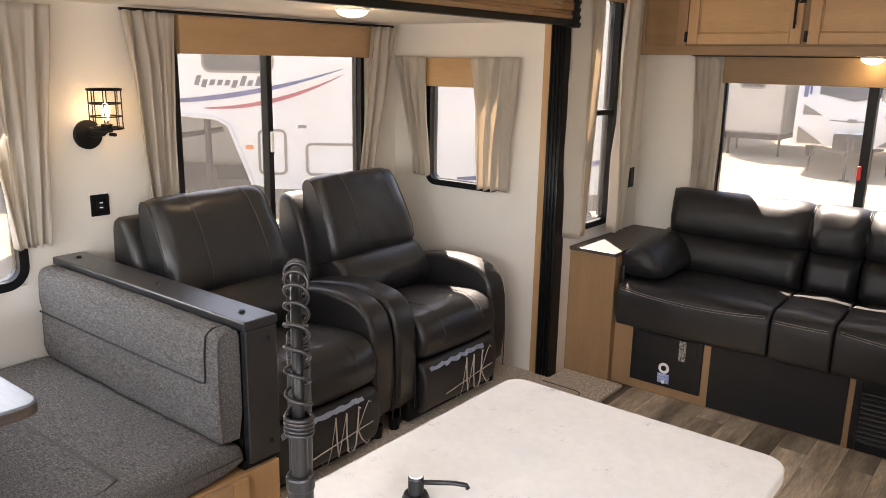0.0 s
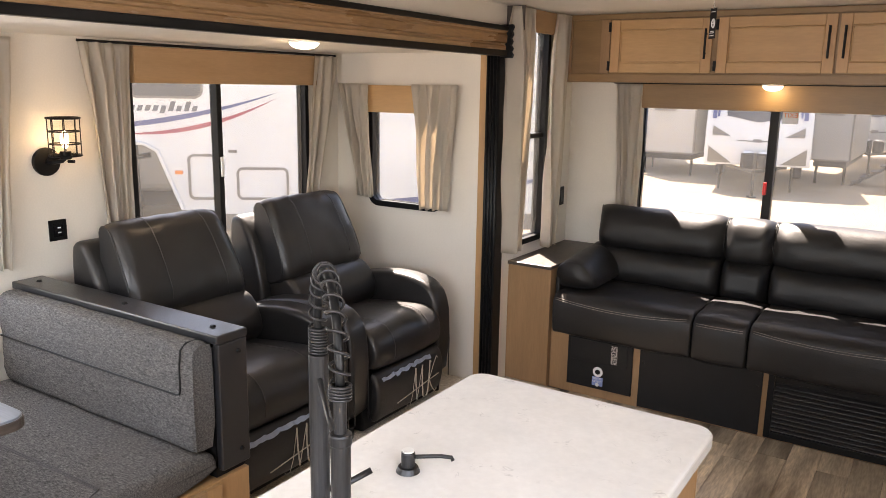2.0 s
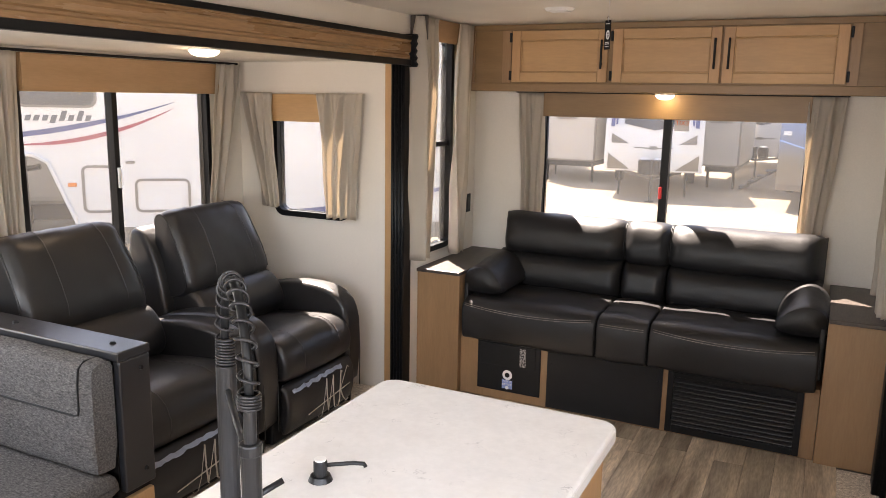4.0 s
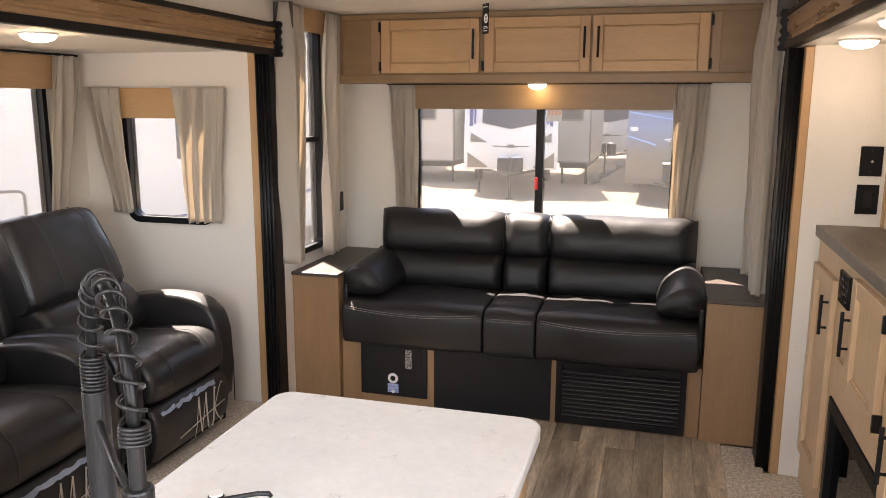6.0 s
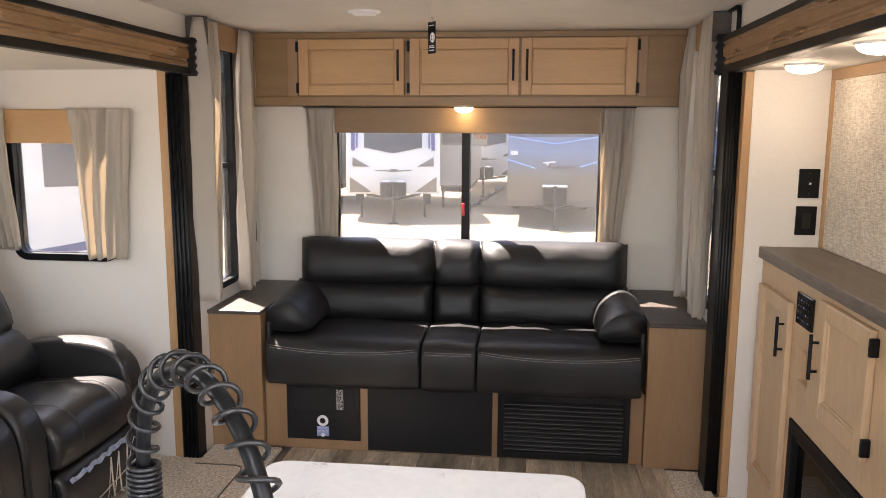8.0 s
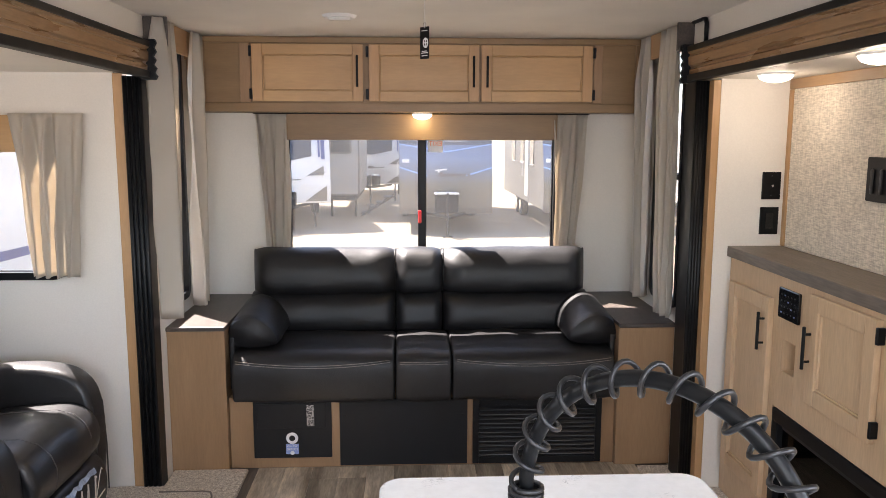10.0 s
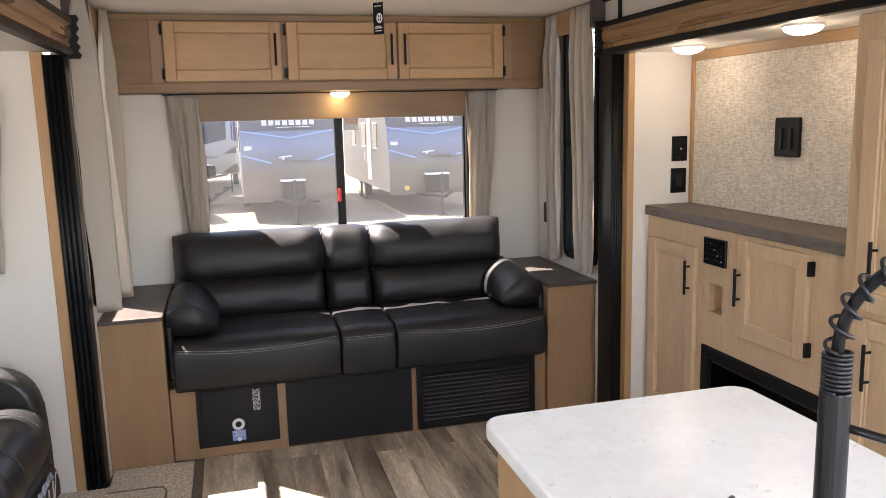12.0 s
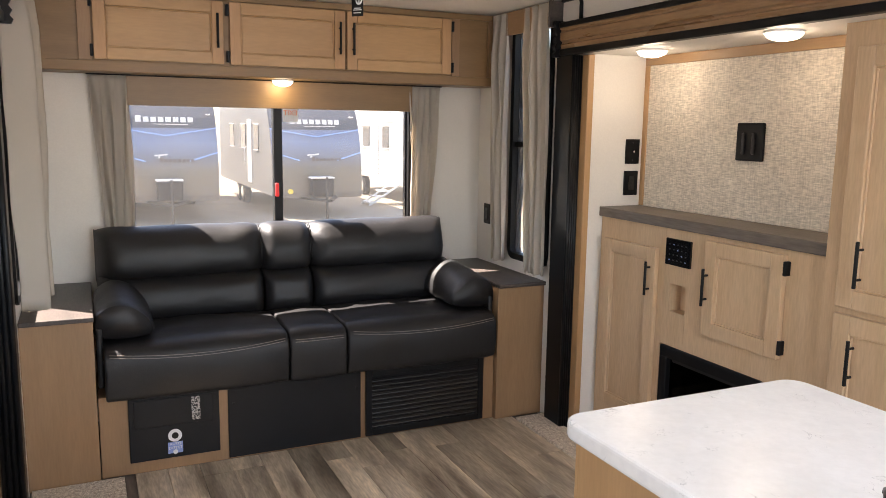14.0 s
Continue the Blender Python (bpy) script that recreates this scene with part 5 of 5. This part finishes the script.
    q.transform(Matrix.Translation((CX + rc.uniform(0.045, 0.105), rc.uniform(2.09, 2.74), 0.168 + rc.uniform(0, 0.014))) @ Euler((rc.uniform(0, 6), rc.uniform(0, 6), 0)).to_matrix().to_4x4() @ Matrix.Diagonal((1, 0.7, 0.8, 1)))
    merge(cr, q)
tagged(part("crystal_bed", cr, "paper", fp, "loose pale glass crystals"), kind="stuff")
for p in ((2.02, 2.795, 0.500, 0.548), (2.02, 2.795, 0.102, 0.150)):
    part("surround", box(CX - 0.006, CX + 0.030, p[0], p[1], p[2], p[3], 0.003), "black", fp)
for p in ((2.02, 2.065, 0.150, 0.500), (2.750, 2.795, 0.150, 0.500)):
    part("surround", box(CX - 0.006, CX + 0.030, p[0], p[1], p[2] + 0.0005, p[3] - 0.0005, 0.003), "black", fp)
part("heater_slot", box(CX + 0.0, CX + 0.012, 2.10, 2.72, 0.488, 0.499, 0.001), "steel", fp)
part("fire_glass", box(CX + 0.018, CX + 0.022, 2.066, 2.749, 0.151, 0.487), "smoked", fp, "smoked glass front").visible_shadow = False

pc = thing("pantry_cabinet", "tall pale maple pantry with two panel doors", "cabinet")
PX = 0.495
part("body", box(PX, RX - 0.002, 1.05, 1.992, 0.012, 1.793), "pale", pc)
panel_door(pc, "x", PX, 1, 1.45, 1.928, 0.909, 1.715, "pale", handle=(1.847, 0.981, 1.128), rail=0.06)
panel_door(pc, "x", PX, 1, 1.45, 1.928, 0.10, 0.887, "pale", handle=(1.847, 0.669, 0.815), rail=0.06)
wp = thing("feature_panel", "cream woven-texture wall panel framed in maple", "wall panel")
part("panel", box(RX - 0.006, RX - 0.001, 1.993, RY - 0.028, 1.098, 1.752), "woven", wp)
part("top_trim", box(RX - 0.014, RX - 0.001, 1.993, RY - 0.001, 1.7525, 1.794, 0.002), "maple_y", wp)
part("side_trim", box(RX - 0.014, RX - 0.001, RY - 0.0275, RY - 0.001, 1.098, 1.752, 0.002), "maple_up", wp)
tv = thing("tv_bracket", "black square tv wall bracket with two slots", "tv bracket")
part("back_plate", box(RX - 0.022, RX - 0.0065, 2.515, 2.655, 1.338, 1.490, 0.006, 3), "black", tv)
for y in (2.560, 2.612):
    part("slot_hook", box(RX - 0.030, RX - 0.0225, y - 0.007, y + 0.007, 1.365, 1.45, 0.003), "steel", tv)

# ---- outdoors ----
ZG = -1.0
g = bmesh.new()
bmesh.ops.create_grid(g, x_segments=8, y_segments=8, size=400)
g.transform(Matrix.Translation((0, 0, ZG)))
tagged(part("ground", g, "gravel"), "pale sunlit asphalt and gravel lot", "ground", kind="structure")


def wheel(parent, x, y, r, side):
    t = part("wheel", cylinder((x - side * 0.12, y, ZG + r), (x + side * 0.10, y, ZG + r), r, seg=28, bevel=0.03), "tyre", parent)
    part("rim", cylinder((x + side * 0.10, y, ZG + r), (x + side * 0.115, y, ZG + r), r * 0.55, seg=20, bevel=0.01), "chrome", t)


def trailer(m, front, label, length=8.0, side="rv_tan", lean=0.25, logo=True, w=1.23, top=2.25, bottom=-0.42):
    """A travel trailer whose nose faces -y of the pose m; front: 'blue' or 'white'."""
    t = thing("travel_trailer", label, "trailer", m, "parked trailers")
    # hull with a raked, curved nose
    prof = [(0.10, bottom), (0.0, bottom + 0.25), (0.0, 0.25), (0.04, 0.55), (0.16, 1.05), (0.40, 1.60), (0.75, 2.05), (1.1, top), (length, top), (length, bottom)]
    b = bmesh.new()
    A, B = [[b.verts.new((x, y, z)) for y, z in prof] for x in (-w, w)]
    for i in range(len(prof)):
        j = (i + 1) % len(prof)
        b.faces.new((A[i], A[j], B[j], B[i]))
    b.faces.new(A[::-1]), b.faces.new(B)
    part("hull", b, side, t)
    # the nose cap stands 15 mm proud
    cuts = [(-0.01, bottom + 0.25), (-0.015, 0.25), (0.025, 0.55), (0.145, 1.05), (0.385, 1.60), (0.73, 2.05), (1.08, top + 0.01)]

    def cap(y0, y1, x0, x1, mat, name, off=0.0, vee=0.0, lab="", tilt=0.0, wedge=False):
        """A band of the cap between two heights; vee lowers its middle."""
        def at(z):
            for (ya, za), (yb, zb) in zip(cuts, cuts[1:]):
                if za <= z <= zb:
                    return ya + (yb - ya) * (z - za) / (zb - za)
            return cuts[0][0] if z < cuts[0][1] else cuts[-1][0]
        bb = bmesh.new()
        nx, nz = 10, 10
        G = []
        for i in range(nx + 1):
            x = x0 + (x1 - x0) * i / nx
            dip = vee * (1 - abs(2 * i / nx - 1)) - tilt * i / nx
            col = []
            for k in range(nz + 1):
                z = y0 - dip + (y1 - y0) * k / nz * (0.04 + 0.96 * i / nx if wedge else 1)
                bow = 0.22 * (x / w) ** 2 * 0.6
                col.append(bb.verts.new((x, at(z) - off - 0.03 + bow * 0.4 - 0.012, z)))
            G.append(col)
        for i in range(nx):
            for k in range(nz):
                bb.faces.new((G[i][k], G[i + 1][k], G[i + 1][k + 1], G[i][k + 1]))
        ex = bmesh.ops.extrude_face_region(bb, geom=bb.faces[:])["geom"]
        for v in ex:
            if isinstance(v, bmesh.types.BMVert):
                v.co.y += 0.02
        return part(name, bb, mat, t, lab)

    if front == "blue":
        cap(bottom + 0.10, 1.325, -w, w, "rv_fade", "lower_cap")
        # dark strip that paints the shade along the cap's lower edge
        cap(bottom - 0.06, bottom + 0.095, -w, w, "rv_bark", "lower_shade_strip", 0.004)
        cap(1.33, 2.2, -w, w, "rv_slate", "top_cap", 0.002)
        cap(1.33, 1.36, -w, w, "rv_sky", "chevron", 0.035, 0.20)
        cap(0.72, 0.755, -w, -0.50, "rv_sky", "chevron", 0.035, tilt=-0.22)
        cap(0.50, 0.535, 0.50, w, "rv_sky", "chevron", 0.035, tilt=0.22)
        for k in range(8):
            cap(1.475, 1.60 if k else 1.63, -0.68 + k * 0.175, -0.55 + k * 0.175, "rv_white", "lettering_bar", 0.04, lab="white lettering on the cap")
        cap(1.415, 1.43, -0.3, 0.55, "rv_white", "lettering_bar", 0.04)
        for k in range(8):
            cap(0.50, 0.575 if k else 0.61, -0.18 + k * 0.105, -0.10 + k * 0.105, "rv_bark", "lettering_bar", 0.04)
        cap(0.64, 0.675, -0.30, 0.02, "rv_white", "emblem", 0.04, tilt=0.03)
        cap(0.60, 0.64, -0.22, -0.16, "rv_white", "emblem", 0.04)
        cap(0.86, 0.96, -1.16, -0.97, "rv_white", "sticker", 0.035)
        for s in (-1, 1):
            part("marker_light", box(s * 1.05 - 0.05, s * 1.05 + 0.05, 0.34, 0.44, 1.66, 1.70, 0.01), "rv_white", t)
    else:
        cap(bottom + 0.02, 2.2, -w, w, "rv_white", "nose_cap")
        cap(1.00, 1.95, -0.80, 0.80, "rv_dark", "windscreen", 0.03, 0.16, "dark tinted cap window")
        for s in (-1, 1):
            cap(0.48, 0.74, s * 0.68, s * 1.12, "rv_fog", "headlight", 0.03, wedge=True)
            cap(0.475, 0.495, s * 0.68, s * 1.14, "rv_slate", "headlight_trim", 0.034, tilt=0.08)
            cap(-0.22, 0.20, s * 0.62, s * 1.20, "rv_fog", "cap_intake", 0.03, wedge=True)
            cap(0.98, 1.9, s * 0.98, s * 1.03, "rv_navy", "stripe", 0.03)
            cap(0.92, 1.9, s * 1.06, s * 1.16, "rv_navy", "stripe", 0.03)
        cap(0.36, 0.39, -0.50, 0.50, "rv_grey", "grille_line", 0.03, 0.02)
        cap(0.33, 0.42, -0.10, 0.10, "rv_grey", "emblem", 0.035)
    for k in range(16):
        z = bottom + 0.15 + k * 0.155
        for s in (-1, 1):
            part("siding_seam", box(s * (w + 0.001) - 0.004, s * (w + 0.001) + 0.004, 1.2, length - 0.05, z, z + 0.016), "rv_slate", t)
    for s in (-1, 1):
        for y0, y1, z0, z1 in ((1.7, 2.3, 0.75, 1.45), (3.6, 4.3, 0.75, 1.45), (5.6, 6.3, 0.75, 1.45)):
            wn_ = part("window", box(s * w - 0.02, s * w + 0.02, y0, y1, z0, z1), "rv_dark", t)
            part("frame", box(s * w - 0.026, s * w + 0.026, y0 - 0.03, y1 + 0.03, z0 - 0.03, z0, bm=box(s * w - 0.026, s * w + 0.026, y0 - 0.03, y1 + 0.03, z1, z1 + 0.03)), "rv_white", wn_)
        dd = part("door", box(s * w - 0.02, s * w + 0.02, 2.7, 3.3, -0.25, 1.6, 0.005), "rv_white", t)
        part("grab_handle", tube([(s * (w + 0.02), 3.4, 0.3), (s * (w + 0.09), 3.4, 0.35), (s * (w + 0.09), 3.4, 0.75), (s * (w + 0.02), 3.4, 0.8)], 0.012, 6), "white", dd)
        wheel(t, s * (w - 0.15), 4.6, 0.34, s)
        wheel(t, s * (w - 0.15), 5.4, 0.34, s)
    for s in (-1, 1):
        part("tongue_bar", tube([(s * 0.75, 0.6, bottom - 0.05), (0, -1.15, bottom - 0.05)], 0.05, 4), "black", t)
    part("jack", cylinder((0, -0.85, ZG + 0.02), (0, -0.85, 0.12), 0.035, seg=10), "steel", t)
    part("jack_foot", box(-0.12, 0.12, -0.97, -0.73, ZG, ZG + 0.03), "steel", t)
    if front == "white":
        for q in (-0.19, 0.19):
            gb = part("gas_bottle", cylinder((q, -0.38, bottom - 0.05), (q, -0.38, 0.08), 0.17, seg=18, bevel=0.05), "charcoal", t, "dark gas bottle")
            part("bottle_cap", cylinder((q, -0.38, 0.08), (q, -0.38, 0.12), 0.13, 0.10, 16), "white", gb)
    else:
        part("gas_cover", box(-0.30, 0.30, -0.50, -0.14, bottom, 0.06, 0.06, 3), "charcoal", t, "dark gas bottle cover")
        part("cover_lid", box(-0.32, 0.32, -0.52, -0.12, 0.06, 0.10, 0.02, 3), "white", t)
    for s in (-1, 1) if front == "white" else ():
        part("stabiliser", tube([(s * 0.9, 0.9, bottom), (s * 0.9, 0.6, ZG)], 0.03, 6), "black", t)
    return t


trailer(pose(0.19, 20.6, 0), "blue", "blue and grey travel trailer parked nose forward", 8.5)
ob = trailer(pose(4.05, 20.8, 0), "blue", "blue and grey travel trailer parked nose forward", 8.5)
part("reflector", cylinder((-0.78, -0.12, -0.30), (-0.78, -0.07, -0.30), 0.07, seg=16), "yellow", ob, "round yellow reflector")
trailer(pose(8.6, 22.5, 0), "white", "white travel trailer with grey cap details", 8.0, "rv_white", bottom=-0.28)
trailer(pose(-4.22, 21.4, 0, 0, 0, 10), "white", "white travel trailer with grey cap details", 8.0, "rv_white", w=1.30, bottom=-0.28)
trailer(pose(-9.2, 25.5, 0, 0, 0, 20), "white", "white travel trailer with grey cap details", 8.0, "rv_white", bottom=-0.28)
trailer(pose(-2.2, 30.0, 0), "white", "white travel trailer with grey cap details", 8.0, "rv_white", bottom=-0.28)
trailer(pose(13.0, 22.5, 0), "blue", "blue and grey travel trailer parked nose forward", 8.5)


def slide_room(m, wide, label):
    """The slide-out box of a trailer in the row behind, with a window towards us."""
    t = thing("parked_trailer", label, "trailer", m, "parked trailers")
    part("body", box(-wide, wide, 0.0, 5.0, -0.30, 2.3, 0.03), "rv_pale", t)
    part("edge_trim", ring_frame(-wide - 0.01, wide + 0.01, -0.31, 2.31, 0.04, 0.05, -0.02, 0.05), "rv_grey", t)
    wn_ = part("window", box(-0.35, 0.25, -0.03, 0.02, 1.05, 1.75, 0.012), "rv_dark", t)
    part("frame", ring_frame(-0.40, 0.30, 1.00, 1.80, 0.08, 0.06, -0.04, -0.004), "rv_grey", wn_)
    part("under_beam", box(-wide + 0.1, wide - 0.1, 0.05, 4.9, -0.48, -0.302), "black", t)
    for x in (-wide + 0.15, wide - 0.15):
        part("leg", cylinder((x, 0.4, ZG), (x, 0.4, -0.47), 0.04, seg=8), "black", t)
    return t


slide_room(pose(-2.87, 24.8, 0), 0.53, "light grey slide-out room of a parked trailer")
slide_room(pose(-7.5, 24.2, 0), 0.90, "light grey slide-out room of a parked trailer")



def entry_steps(x, y, mat, label):
    """Folding steps that lead down towards -x from the door sill at x."""
    t = thing("entry_steps", label, "steps", pose(x, y, 0))
    for k in range(4):
        part("tread", box(-0.30 - k * 0.24, -0.02 - k * 0.24, 0.0, 0.70, -0.42 - k * 0.17, -0.385 - k * 0.17, 0.004), mat, t)
    for q in (0.0, 0.70):
        part("stringer", tube([(0.02, q, -0.36), (-1.02, q, ZG)], 0.035, 4), mat, t)
    return t


entry_steps(-1.30, 25.2, "steel", "folding dark metal trailer steps")
entry_steps(7.35, 23.2, "white", "folding pale metal trailer steps")

# the long white trailer beside the slide-out, seen side on
fw = thing("fifth_wheel_trailer", "long white trailer with blue and red swoosh stripes", "trailer", pose(-8.905, 6.849, 0, 0, 0, 38.7))
pr = [(-3.2, 0.95), (-0.45, 0.80), (-0.25, 0.68), (0.05, -0.12), (0.25, -0.18), (5.4, -0.18), (5.4, 2.6), (-2.6, 2.6), (-3.2, 1.9)]
b = bmesh.new()
A, B = [[b.verts.new((x, y, z)) for x, z in pr] for y in (0.0, 2.4)]
for i in range(len(pr)):
    j = (i + 1) % len(pr)
    b.faces.new((A[i], A[j], B[j], B[i]))
b.faces.new(A[::-1]), b.faces.new(B)
part("body", b, "rv_white", fw)
part("skirt", box(0.30, 5.4, 0.03, 2.3, -0.42, -0.181), "rv_grey", fw)
wn_ = part("window", slab(rounded(-0.58, 0.34, 1.44, 1.92, 0.10), -0.02, 0.012), "rv_dark", fw)
wn_.data.transform(Matrix(((1, 0, 0, 0), (0, 0, 1, 0), (0, 1, 0, 0), (0, 0, 0, 1))))
part("frame", ring_frame(-0.61, 0.37, 1.41, 1.95, 0.12, 0.035, -0.02, 0.004), "rv_grey", wn_)
part("window", box(3.32, 3.95, -0.012, 0.02, 0.82, 1.43, 0.01), "rv_dark", fw)
for k in range(10):
    lb = box(-0.73 + k * 0.104, -0.665 + k * 0.104, -0.008, 0.006, 1.24 - (0.03 if k in (1, 5) else 0), 1.24 + (0.13 if k in (0, 6, 8) else 0.075))
    for v in lb.verts:
        v.co.x += 0.35 * (v.co.z - 1.24)
    part("lettering_bar", lb, "rv_slate", fw)


def swoosh(pts, h, mat):
    bb = bmesh.new()
    lo, hi = [], []
    n = len(pts)
    for i, (x, z) in enumerate(pts):
        k = h * math.sin(math.pi * (0.08 + 0.9 * i / (n - 1)))
        lo.append((x, z - k / 2)), hi.append((x, z + k / 2))
    V = [[bb.verts.new((x, y, z)) for x, z in row] for y, row in ((-0.008, lo), (-0.008, hi), (0.004, hi), (0.004, lo))]
    for a in range(4):
        for i in range(n - 1):
            bb.faces.new((V[a][i], V[a][i + 1], V[(a + 1) % 4][i + 1], V[(a + 1) % 4][i]))
    part("stripe", bb, mat, fw)


curve = lambda x0, x1, z0, z1, n=14: [(x0 + (x1 - x0) * i / n, z0 + (z1 - z0) * (i / n) ** 2.0) for i in range(n + 1)]
swoosh(curve(-1.6, 1.34, 1.0, 1.50), 0.07, "rv_navy")
swoosh(curve(-0.6, 1.33, 0.93, 1.42), 0.06, "rv_red")
swoosh(curve(2.9, 5.3, 0.02, 0.4), 0.12, "rv_navy")
for u0, u1, v0, v1 in ((0.12, 0.52, 0.02, 0.66), (0.78, 1.50, 0.02, 0.48), (1.75, 2.5, 0.02, 0.48)):
    part("hatch", ring_frame(u0, u1, v0, v1, 0.09, 0.035, -0.018, 0.004), "rv_grey", fw)
part("marker_light", box(-0.055, 0.055, -0.02, 0.005, 0.375, 0.43, 0.01), "orange", fw)
part("vent_cap", box(0.68, 0.80, -0.02, 0.005, 0.68, 0.72, 0.01), "rv_grey", fw)
part("frame_edge", tube([(-1.2, -0.02, 0.86), (-0.45, -0.02, 0.80), (-0.27, -0.02, 0.70), (0.04, -0.02, -0.12)], 0.03, 6), "rv_white", fw)
part("landing_leg", cylinder((-0.72, 0.5, ZG + 0.02), (-0.72, 0.5, 0.75), 0.05, seg=10), "steel", fw)
part("leg_foot", box(-0.95, -0.50, 0.3, 0.7, ZG, ZG + 0.04), "steel", fw)
part("cross_rail", tube([(-1.4, 0.5, 0.45), (-0.5, 0.5, 0.6)], 0.04, 6), "black", fw)
for x in (3.6, 4.5):
    part("wheel", cylinder((x, 0.05, ZG + 0.37), (x, 0.3, ZG + 0.37), 0.37, seg=24), "tyre", fw)

# an invented trailer behind it, added to shade the ground under the gooseneck
shade_trailer = thing("parked_trailer", "plain beige trailer added to shade the ground behind the fifth wheel", "trailer", pose(-8.905, 6.849, 0, 0, 0, 38.7))
part("body", box(-9.0, 2.6, 4.3, 6.8, -0.45, 2.5, 0.15, 3), "rv_tan", shade_trailer)
part("underframe", box(-8.5, 2.2, 4.5, 6.6, -0.75, -0.4505), "black", shade_trailer)
for x in (-3.0, -2.1):
    part("wheel", cylinder((x, 4.35, ZG + 0.37), (x, 4.6, ZG + 0.37), 0.37, seg=24), "tyre", shade_trailer)

# ---- vinyl planks ----
rnd = random.Random(5)
PW = 0.128
x = 0.235 - PW
plank_meshes = {}
col = 0
pieces = []
while x > -1.62:
    y = 3.566 + rnd.uniform(0.0, 0.7)
    while y > 0.2:
        L = rnd.choice((0.62, 0.92, 0.92))
        y0, y1 = max(y - L, 0.2), min(y, 3.566)
        if y1 - y0 > 0.02:
            pieces.append((x, y0, y1))
        y -= L
    x -= PW
    col += 1
for x, y0, y1 in pieces:
    b = box(0.0006, PW - 0.0006, 0.0006, (y1 - y0) - 0.0006, -0.0118, 0.0, 0.0012, 1)
    o = part("plank", b, "plank", floor)
    o.location = (x, y0, 0)
